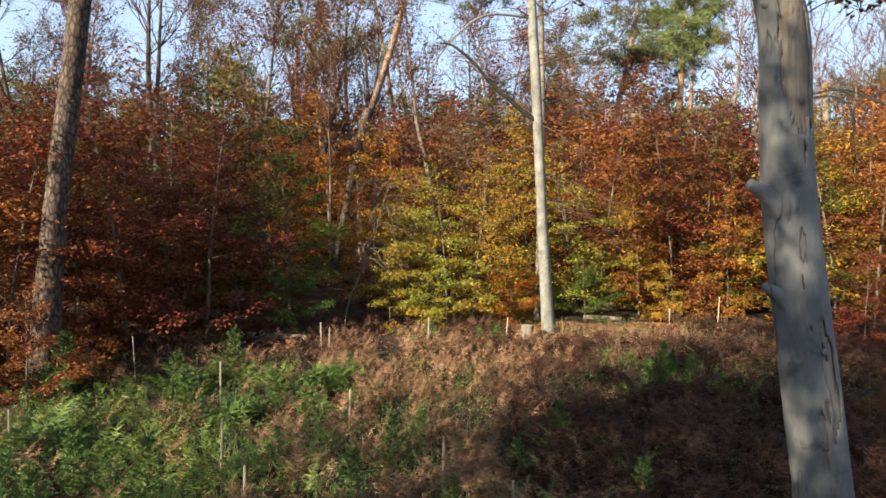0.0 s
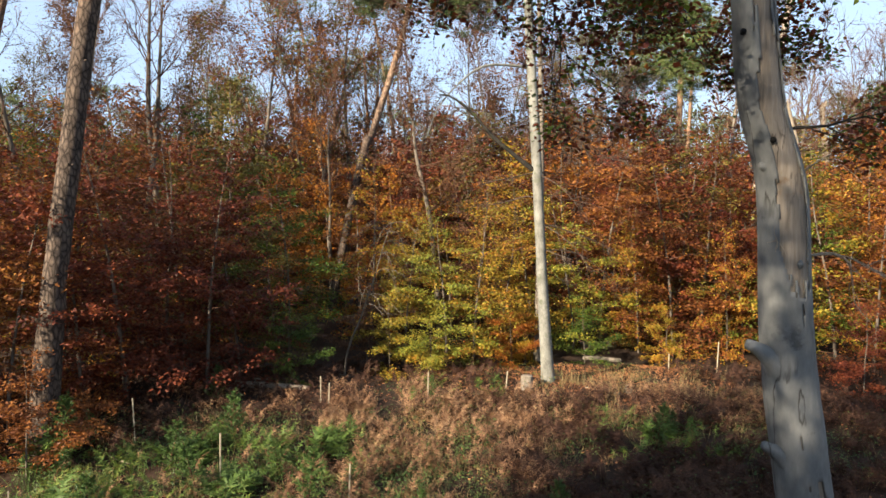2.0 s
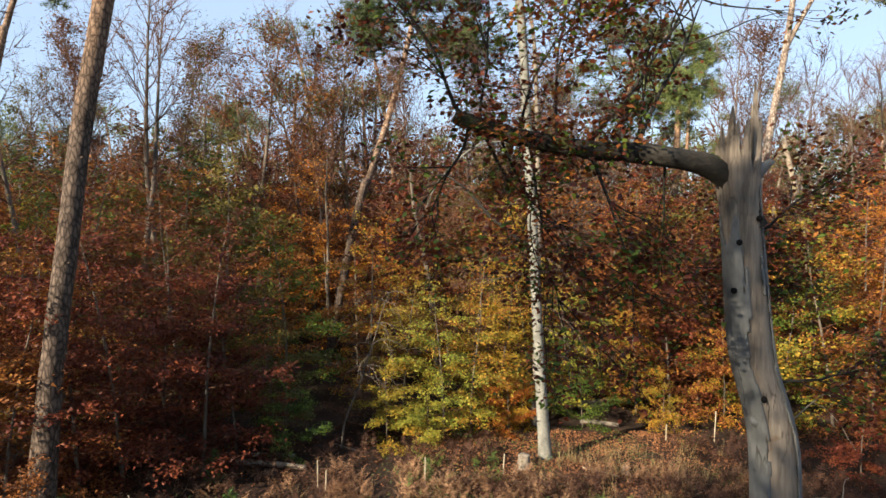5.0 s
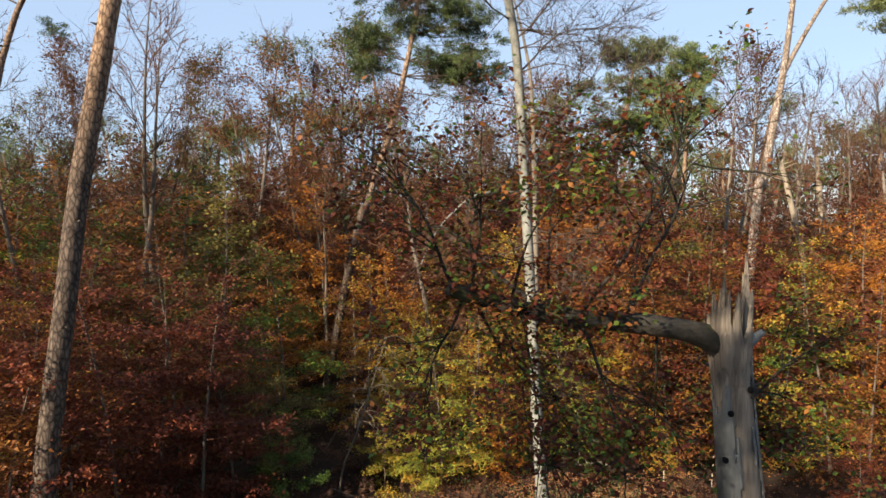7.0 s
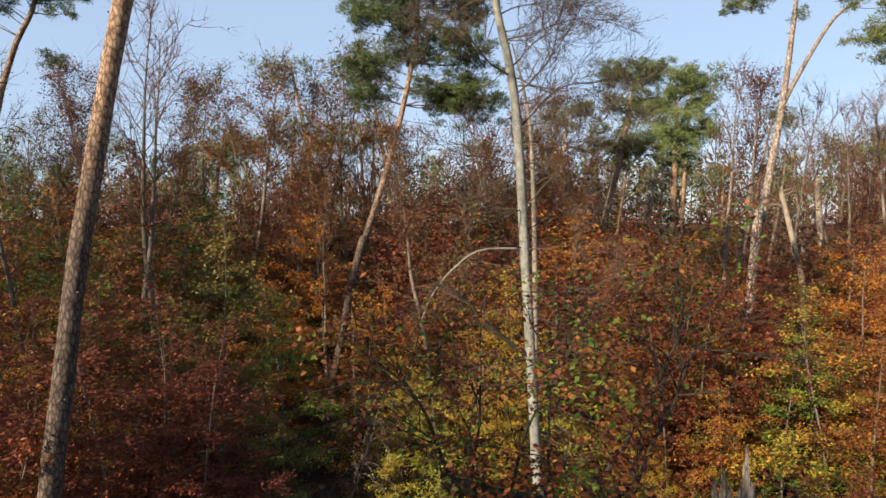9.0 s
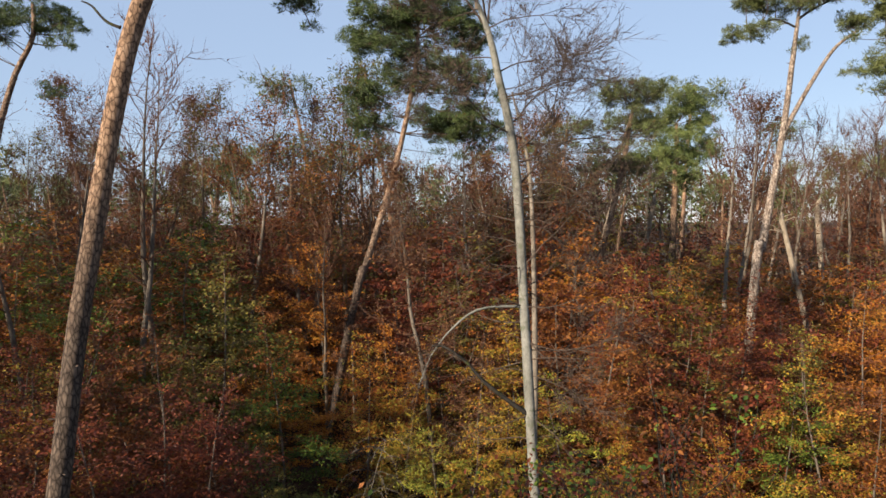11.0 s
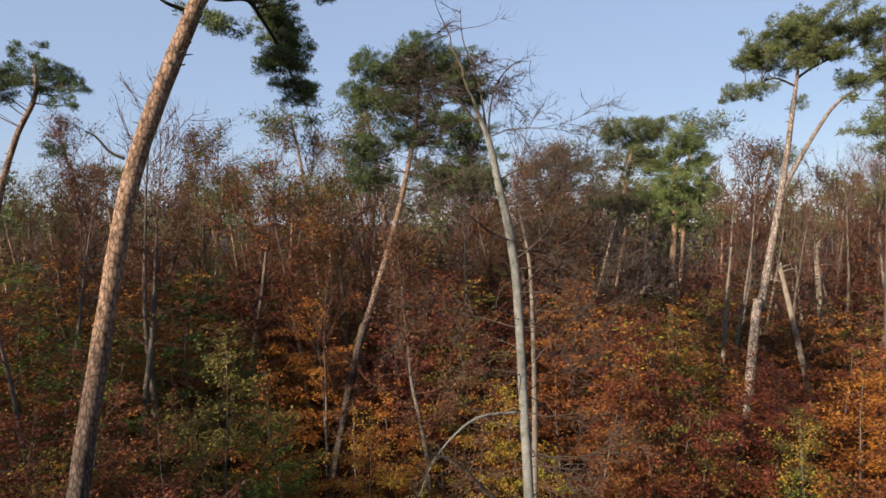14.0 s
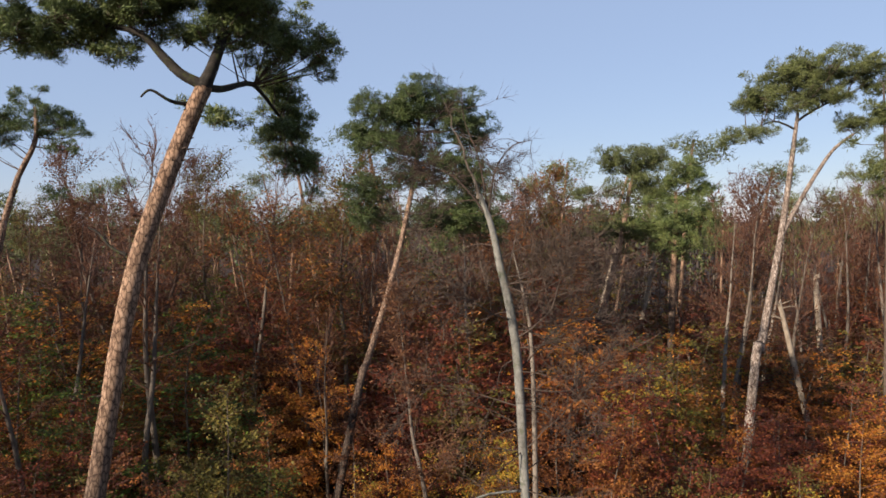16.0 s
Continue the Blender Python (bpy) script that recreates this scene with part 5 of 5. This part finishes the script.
# ---- woods in the distance ----
def distant_woods():
    random.seed(21)
    brush, rust, needles, stems = Shape(), Shape(), Shape(), Shape()
    for k in range(390):
        y = 84 + 130 * random.random() ** 1.4
        x = random.uniform(-0.8, 0.8) * y
        if -0.36 < x / y < -0.03 and random.random() < 0.45:
            continue
        g, h = float(ground_height(x, y)), random.uniform(18, 25) + 0.016 * (y - 84)
        lean = random.gauss(0.02, 0.05)
        top = np.array((x + lean * h, y, g + h))
        stems.tube([(x, y, g - 0.2), (x + lean * h * 0.5, y, g + h * 0.5), top], [0.15, 0.11, 0.03], 4)
        n = 140 if y < 150 else 80
        kind = random.random()
        f = rng.uniform(0.45, 1.0, n)
        rad = 2.7 * np.sin(np.pi * np.clip(0.15 + 0.8 * (f - 0.45) / 0.55, 0, 1))
        a = rng.uniform(0, 2 * np.pi, n)
        r = rad * np.sqrt(rng.uniform(0.1, 1, n))
        out = np.stack((np.cos(a), np.sin(a), np.zeros(n)), -1)
        pos = np.array((x, y, g)) + np.stack((lean * h * f, np.zeros(n), h * f), -1) + out * r[:, None]
        if kind < 0.30:
            way = unit(out * 0.6 + np.array((0, 0, 1.0)) + rng.normal(0, 0.35, (n, 3)))
            brush.blades(pos - way * 0.7, way, unit(np.cross(way, rng.normal(size=(n, 3)))), rng.uniform(1.2, 2.4, n), 0.13 + 0.0006 * y, 0.1)
        elif kind < 0.72:
            scatter_leaves(rust, np.repeat(pos, 2, 0), 0.5, 0.42 + 0.002 * y, 0.5)
        else:
            up = pos[f > 0.62]
            up = np.repeat(up, 4, 0) + rng.normal(0, 0.35, (len(up) * 4, 3))
            way = unit(rng.normal(size=up.shape) + np.array((0, 0, 0.5)))
            needles.blades(up, way, unit(np.cross(way, rng.normal(size=up.shape))), 0.75, 0.28, 0.1)
    for nm, s, mt, lb in (("distant_branches", brush, TWIG_FAR, "far leafless wood of brown twigs"), ("distant_foliage", rust, LEAF["brown"], "far wood with withered brown leaves"), ("distant_pines", needles, NEEDLE_FAR, "far olive green pine crowns"), ("distant_stems", stems, DARK_BARK, "far dark tree stems")):
        tagged(new(nm, s.mesh(nm, mt)), lb, "woods", kind="stuff")


TWIG_FAR = leafy("far_twigs", [(0, (0.03825, 0.017, 0.01105)), (0.5, (0.1105, 0.0493, 0.0306)), (1, (0.187, 0.102, 0.0663))], 0.1, 0.9)
distant_woods()

# ---- the wood goes on unseen at both sides and behind, added to cast shade ----
for k, (x, y, s) in enumerate(((-15.0, -5.2, 0.8), (-18.8, -7.2, 0.9), (-7.4, -10.3, 0.74), (-22.7, -16.2, 0.95), (-4.8, -15.0, 0.9), (7.6, -17.5, 0.95), (18.8, -10.1, 0.9))):
    copy_thing(far_kinds[k % 3], Matrix.LocRotScale((x, y, 0), Euler((0, 0, k * 1.3)), (s * 1.15, s * 1.15, s)))
# four more pines out of view, set to shade the thicket's left
for k, (x, y, s) in enumerate(((-26.5, 13.5, 0.86), (-23.5, 17.5, 0.82), (-28, 19.5, 0.86), (-31, 13, 0.9))):
    copy_thing(far_kinds[k % 3], Matrix.LocRotScale((x, y, 0), Euler((0, 0, k * 1.7)), (s, s, s)))
# tall trees out of view: left ones cast shade, three close the right
for k, (x, y, h) in enumerate(((-37, 22, 21), (-33, 27, 21), (-24.5, 17.5, 12), (-34, 30, 21), (-38, 34, 22), (-42, 39, 22), (-46, 43, 22), (-40, 27, 21), (-45, 33, 22), (-50, 40, 23), (24, 17, 18), (28, 24, 19), (22, 8, 18))):
    ob, own = bare_kinds[(3, 1, 5)[k % 3]]
    copy_thing(ob, Matrix.LocRotScale((x, y, 0), Euler((0, 0, k * 2.1)), (h / own, h / own, h / own)))
random.seed(17)
# unseen beeches, most sized and placed to throw shadow on clearing and thicket
for k, (x, y, h) in enumerate(((-24.6, 8.9, 13.8), (-21.5, 7.8, 9), (-27.9, 11.0, 15.0), (-29.5, 7.3, 12), (-12.7, 0.7, 14), (-15.5, -1.4, 16), (-10.7, -0.8, 13), (-6.7, -7.2, 10), (-13.7, -3.5, 17), (-11.2, 0.3, 6), (-19.7, 17.6, 11.2), (-21.1, 12.8, 8.8), (-24.0, 20.0, 13.8), (-27.6, 16.6, 15.0), (-26.6, 24.8, 13.8), (-18.1, 13.2, 13.1), (-16.8, 12.5, 11.2), (-19.9, 15.0, 13.1), (-18.8, 10.8, 10.6), (-21.6, 16.8, 13.1), (-29.5, 7.3, 9), (19, 19, 8), (22, 23, 9), (19.5, 14, 7), (-9.0, -5.0, 18.5), (-11.2, -5.6, 19.5), (-12.0, -7.6, 19.5), (-11.2, -4.1, 18.5), (-13.3, -4.8, 19), (-10.6, -7.7, 18.5))):
    plant(mid_kinds, x, y, h, 8.5, ("rust", "deep_red", "orange")[k % 3], 0.5 if h > 10 else 0.8)


# ---- bracken, ferns and low growth ----
def fronds(shape, x, y, length, lift, pairs=7, wide=0.36, slim=0.2):
    """Fern fronds: each an arching rib with paired leaflets that shorten to the tip."""
    n = len(x)
    z = ground_height(x, y)
    az = rng.uniform(0, 2 * np.pi, n)
    out = np.stack((np.cos(az), np.sin(az), np.zeros(n)), -1)
    across = np.stack((-np.sin(az), np.cos(az), np.zeros(n)), -1)
    up = np.array((0, 0, 1.0))
    root = np.stack((x, y, z), -1)
    length, lift = np.asarray(length)[:, None], np.asarray(lift)[:, None]

    def rib(f):
        return root + out * length * (0.25 * f + 0.45 * f * f) + up * length * lift * (1.25 * f - 0.62 * f * f)

    for k in range(3):
        a, b = rib(k / 3), rib((k + 1) / 3)
        d = b - a
        ln = np.linalg.norm(d, axis=1)
        shape.blades(a, unit(d), across, ln * 1.1, 0.014, 0.0)
    for k in range(pairs):
        f = 0.28 + 0.72 * k / pairs
        p = rib(f)
        d = unit(rib(f + 0.05) - p)
        ln = (length[:, 0] * wide * (1 - 0.85 * (k / pairs)) * rng.uniform(0.75, 1.2, n))
        for sgn in (-1, 1):
            w = unit(across * sgn + d * rng.uniform(0.1, 0.9, (n, 1)) + up * rng.normal(-0.2, 0.4, (n, 1)))
            shape.blades(p, w, unit(np.cross(np.cross(w, d) + rng.normal(0, 0.2, (n, 3)), w)), ln, ln * slim, 0.12)


def field(n, x0, x1, y0, y1, cut, scale=0.5, seed=0.0):
    """n places in a patch of ground, thinned by a noise so that they stand in drifts."""
    out = []
    while len(out) < n:
        x, y = rng.uniform(x0, x1), rng.uniform(y0, y1)
        if noise.noise(Vector((x * scale, y * scale, seed))) > cut and (x - 4.0) ** 2 + (y - 6.7) ** 2 > 0.3:
            out.append((x, y))
    a = np.array(out)
    return a[:, 0], a[:, 1]


def low_growth(name, label, category, mat, patches, build):
    s = Shape()
    for p in patches:
        build(s, *field(*p))
    return tagged(new(name, s.mesh(name, mat)), label, category, kind="stuff")


def brown_fern(s, x, y):
    n = len(x)
    fronds(s, x, y, rng.uniform(0.25, 0.65, n), rng.uniform(0.4, 1.7, n), 14, 0.27, 0.15)


def tall_fern(s, x, y):
    n = len(x)
    fronds(s, x, y, rng.uniform(0.3, 0.8, n), rng.uniform(0.6, 1.6, n), 13, 0.27, 0.17)


def great_fern(s, x, y):
    n = len(x)
    fronds(s, x, y, rng.uniform(0.7, 1.25, n), rng.uniform(0.5, 1.1, n), 18, 0.24, 0.22)


def low_leaves(s, x, y):
    n = len(x)
    p = np.stack((x, y, ground_height(x, y) + rng.uniform(0.02, 0.5, n) ** 1.3), -1)
    scatter_leaves(s, p, 0.4, 0.06, 0.04)


def litter(s, x, y):
    p = np.stack((x, y, ground_height(x, y) + 0.03), -1)
    scatter_leaves(s, p, 0.8, 0.085, 0.015)


def grass(s, x, y):
    n = len(x)
    x = np.repeat(x, 6) + rng.normal(0, 0.07, n * 6)
    y = np.repeat(y, 6) + rng.normal(0, 0.07, n * 6)
    p = np.stack((x, y, ground_height(x, y)), -1)
    w = unit(rng.normal(0, 0.35, p.shape) + np.array((0, 0, 1.0)))
    s.blades(p, w, unit(np.cross(w, rng.normal(size=p.shape))), rng.uniform(0.25, 0.7, len(p)), 0.014, 0.05)


low_growth("bracken", "pale tan dead bracken covering the clearing", "bracken", BRACKEN, [(4600, -3.5, 3, 9.5, 21, -0.05, 0.9, 3), (500, 4.5, 10, 18.0, 21, -0.15, 0.8, 5), (350, 0, 4, 18.0, 20.5, -0.1, 0.8, 5), (1100, -9, -3, 9.5, 22, 0.05, 0.8, 8)] , brown_fern)
# this drift's colour holds the shade of the clearing's right side
low_growth("bracken", "reddish dead bracken in a dense drift, shade painted into its colour", "bracken", BRACKEN_RED_SHADED, [(4800, 1.2, 14, 8.5, 20, 0.0, 0.9, 1), (3800, 1.6, 9, 8.2, 15.5, -0.35, 0.9, 7), (700, -14, -5, 16.5, 23, -0.1, 0.8, 2), (700, -6, 2, 18.5, 25, -0.05, 0.8, 4), (600, 8, 17, 18, 25, -0.3, 0.5, 6)], tall_fern)
low_growth("fern", "fresh green ferns among saplings", "fern", FERN_GREEN, [(900, -9.5, -2.0, 10.5, 17, 0.0, 0.8, 12), (480, -10, -2.0, 8.5, 13, 0.1, 0.8, 14), (60, -1, 2, 19, 22, 0.0, 0.8, 17), (60, 4, 8, 16, 19, 0.1, 0.8, 18), (110, 0, 4, 9, 13, 0.15, 0.8, 19)], tall_fern)
low_growth("fern", "tall arching bright green ferns in clumps", "fern", FERN_GREEN, [(60, -6.9, -5.6, 15.8, 17.2, -1.0, 0.8, 12), (45, -8.2, -7.2, 12.6, 13.8, -1.0, 0.8, 12), (40, -5.2, -4.3, 14.2, 15.2, -1.0, 0.8, 12), (36, -10.3, -9.2, 15.6, 16.8, -1.0, 0.8, 12), (30, -3.4, -2.6, 16.4, 17.3, -1.0, 0.8, 12), (24, 5.2, 6.4, 16.6, 17.6, -1.0, 0.8, 12)], great_fern)
low_growth("bramble", "low green bramble leaves over the ground", "bramble", BRAMBLE, [(26000, -10, 1.5, 8.5, 19, -0.1, 0.8, 31), (20000, 0, 14, 8, 19, 0.0, 0.8, 33), (2500, -2, 10, 19, 25, 0.1, 0.7, 35)], low_leaves)
low_growth("leaf_litter", "fallen rust-brown beech leaves", "leaf litter", LITTER, [(5000, -14, 16, -12, 8, -0.4, 0.6, 44), (9000, -12, 14, 8, 26, -0.4, 0.6, 41), (15000, -1, 10, 18.5, 26, -0.5, 0.6, 42)], litter)
low_growth("dry_grass", "tufts of dry straw-coloured grass", "grass", STRAW, [(450, -9, 4, 9, 20, 0.1, 0.8, 51), (260, 3, 10, 18, 23, -0.1, 0.7, 52), (260, 2, 13, 8.5, 18, 0.1, 0.8, 53)], grass)
low_growth("grass", "tufts of green grass between saplings", "grass", YOUNG_NEEDLE, [(450, -10, 0, 8.5, 17, 0.05, 0.8, 61)], grass)


# ---- planted conifers, stakes, logs ----
def small_conifer(height, width):
    stem, wood, crown = Shape(), Shape(), Shape()
    line = wander((0, 0, -0.05), (0, 0, 1), height, 6, 0.04, 0.2)
    stem.tube(line, np.linspace(0.018, 0.004, 7), 5)
    for b in range(int(height * 26)):
        f = 0.06 + 0.9 * b / (height * 26)
        p = line[0] + (line[-1] - line[0]) * f
        az = b * 2.4
        ln = width / 2 * (1.05 - f) * rng.uniform(0.7, 1.15) + 0.04
        br = wander(p, (math.cos(az), math.sin(az), 0.5), ln, 4, 0.1, 0.2)
        wood.tube(br[[0, 2, 4]], (0.006, 0.004, 0.002), 3)
        q = np.repeat(curve(br, 9)[1:], 8, 0)
        d = unit(br[-1] - br[0])
        w = unit(d + rng.normal(0, 0.75, q.shape))
        crown.blades(q, w, unit(np.cross(w, rng.normal(size=q.shape))), rng.uniform(0.06, 0.10, len(q)), 0.02, 0.0)
    q = np.repeat(line[-3:], 14, 0)
    w = unit(np.array((0, 0, 1.0)) + rng.normal(0, 0.6, q.shape))
    crown.blades(q, w, unit(np.cross(w, rng.normal(size=q.shape))), 0.07, 0.012, 0.0)
    return stem, wood, crown


fir = [assemble("conifer_sapling", "young planted conifer with soft green needles", "sapling", small_conifer(h, w), (TWIG, TWIG, YOUNG_NEEDLE), group="planted conifers") for h, w in ((1.3, 0.95), (1.6, 1.15))]
random.seed(9)
fir_spots = [(-6.3, 11.5, 1.3), (-5.6, 11, 1.1), (-7.0, 10.4, 1.1), (-8.9, 15.4, 1.35), (-5.5, 14.6, 1.4), (-2.1, 15, 1.3), (-1.0, 12, 1.3), (1.3, 12, 1.4), (-5.6, 17.2, 1.6), (-8.0, 12.6, 1.2), (5.6, 17.2, 1.3), (6.5, 17.0, 1.3), (3.2, 10.6, 1.0), (7.4, 12.4, 1.0), (2.4, 13.4, 1.1), (-0.4, 20.2, 1.2), (-3.9, 15.6, 1.0), (6.1, 17.6, 1.2), (-7.3, 13.5, 1.3), (-4.4, 13.2, 1.5), (-4.8, 10.6, 1.4), (-3.2, 12.4, 1.2), (-1.6, 10.2, 1.3), (0.2, 10.4, 1.2), (-5.9, 9.6, 1.3), (-2.4, 17.3, 1.2), (-8.4, 10.2, 1.2), (1.6, 9.6, 1.0), (-6.6, 15.8, 1.3), (-7.0, 20.3, 1.9), (-9.8, 16.6, 1.7), (-9.3, 17.4, 1.5), (-2.9, 14.0, 1.5), (-7.7, 11.6, 1.6), (-6.9, 9.9, 1.5), (-0.6, 13.3, 1.3)]
for k, (x, y, h) in enumerate(fir_spots):
    s = h / (1.3, 1.6)[k % 2]
    m = Matrix.LocRotScale((x, y, float(ground_height(x, y))), Euler((0, random.gauss(0, 0.05), random.uniform(0, 6.28))), (s, s, s))
    if k < 2:
        fir[k].matrix_basis = m
    else:
        copy_thing(fir[k % 2], m)


def stake(x, y, high, tilt, r=0.015):
    bm = bmesh.new()
    bmesh.ops.create_cube(bm, size=1.0)
    for v in bm.verts:
        v.co = Vector((v.co.x * 2 * r, v.co.y * 2 * r, (v.co.z + 0.5) * (high + 0.25) - 0.25))
        if v.co.z > 0:
            v.co.x *= 0.9
    bmesh.ops.bevel(bm, geom=bm.edges[:], offset=r * 0.25, segments=1)
    me = bpy.data.meshes.new("stake")
    bm.to_mesh(me)
    bm.free()
    me.materials.append(STAKE)
    ob = new("stake", me)
    ob.matrix_basis = pose(x, y, float(ground_height(x, y)), tilt, tilt * 0.6, 30)
    tagged(ob, "thin pale wooden planting stake in the ground", "stake", "planting stakes")


for x, y, high, tilt in ((-8.65, 13, 0.85, 2), (-4.1, 12, 1.15, 3), (-5.1, 15, 1.3, 1), (-3.3, 10.8, 0.75, 1), (-3.76, 20.3, 0.85, 0), (-3.4, 19.6, 0.85, 2), (-2.07, 14.4, 0.95, 2), (1.12, 10.4, 0.6, 0), (0.0, 12, 0.8, 1), (-0.45, 20, 0.9, 1), (1.95, 20.5, 0.9, 4), (-8.2, 17.5, 1.2, -3), (10.2, 24.5, 1.2, 2), (8.3, 24.2, 0.6, 1)):
    stake(x, y, high, tilt)


def log(name, label, a, b, r, mat):
    ga, gb = float(ground_height(a[0], a[1])), float(ground_height(b[0], b[1]))
    p, q = np.array((a[0], a[1], ga + r * 0.7)), np.array((b[0], b[1], gb + r * 0.7))
    ob = thing(name, label, "log", tuple(p))
    s, e = Shape(), Shape()
    line = curve([p * 0, (q - p) * 0.5 + rng.normal(0, 0.05, 3) * np.array((1, 1, 0)), q - p], 14)
    s.tube(line, np.linspace(r, r * 0.8, 14), 10, 0.05)
    part("trunk", s, mat, ob)
    for end, way in ((line[0], line[0] - line[1]), (line[-1], line[-1] - line[-2])):
        e = Shape()
        w = unit(way)
        e.tube([end - w * 0.01, end + w * 0.006, end + w * 0.008], [r * 0.9, r * 0.85, 0.002], 10)
        part("cut_end", e, BARE_WOOD, ob)


log("fallen_log", "weathered grey log lying among bracken", (-7.0, 22.2), (-4.4, 21.6), 0.11, PALE_BARK)
log("fallen_log", "thin weathered log beside a thicker one", (-6.6, 23.0), (-5.0, 22.7), 0.08, GREY_BARK)
log("fallen_log", "pale sunlit log at the wood edge", (6.2, 29.4), (7.8, 29.9), 0.22, GREY_BARK)
log("fallen_log", "pale log crossing another at the wood edge", (5.8, 27.2), (7.2, 26.6), 0.10, GREY_BARK)
log("fallen_branch", "thin pale fallen branch on bracken", (4.6, 21.2), (5.6, 20.6), 0.03, PALE_BARK)
log("fallen_branch", "thin grey branch lying in ferns", (-8.6, 16.9), (-7.6, 16.3), 0.025, PALE_BARK)
log("fallen_branch", "bent dead branch against the thicket", (-3.9, 24.6), (-2.8, 23.6), 0.03, GREY_BARK)


def stump(x, y, r, h):
    g = float(ground_height(x, y))
    ob = thing("tree_stump", "low grey rotten stump beside the beech", "stump", (x, y, g))
    s, t = Shape(), Shape()
    s.tube([(0, 0, -0.1), (0, 0, 0.08), (0.01, 0, h * 0.6), (0.02, 0, h)], [r * 1.4, r * 1.12, r, r * 0.95], 16, 0.07)
    t.tube([(0.02, 0, h - 0.02), (0.02, 0, h + 0.01), (0.02, 0, h + 0.02)], [r * 0.93, r * 0.8, 0.002], 16, 0.05)
    part("trunk", s, GREY_BARK, ob)
    part("broken_top", t, BARE_WOOD, ob)


stump(2.75, 21.6, 0.2, 0.45)
stump(5.9, 20.9, 0.12, 0.25)
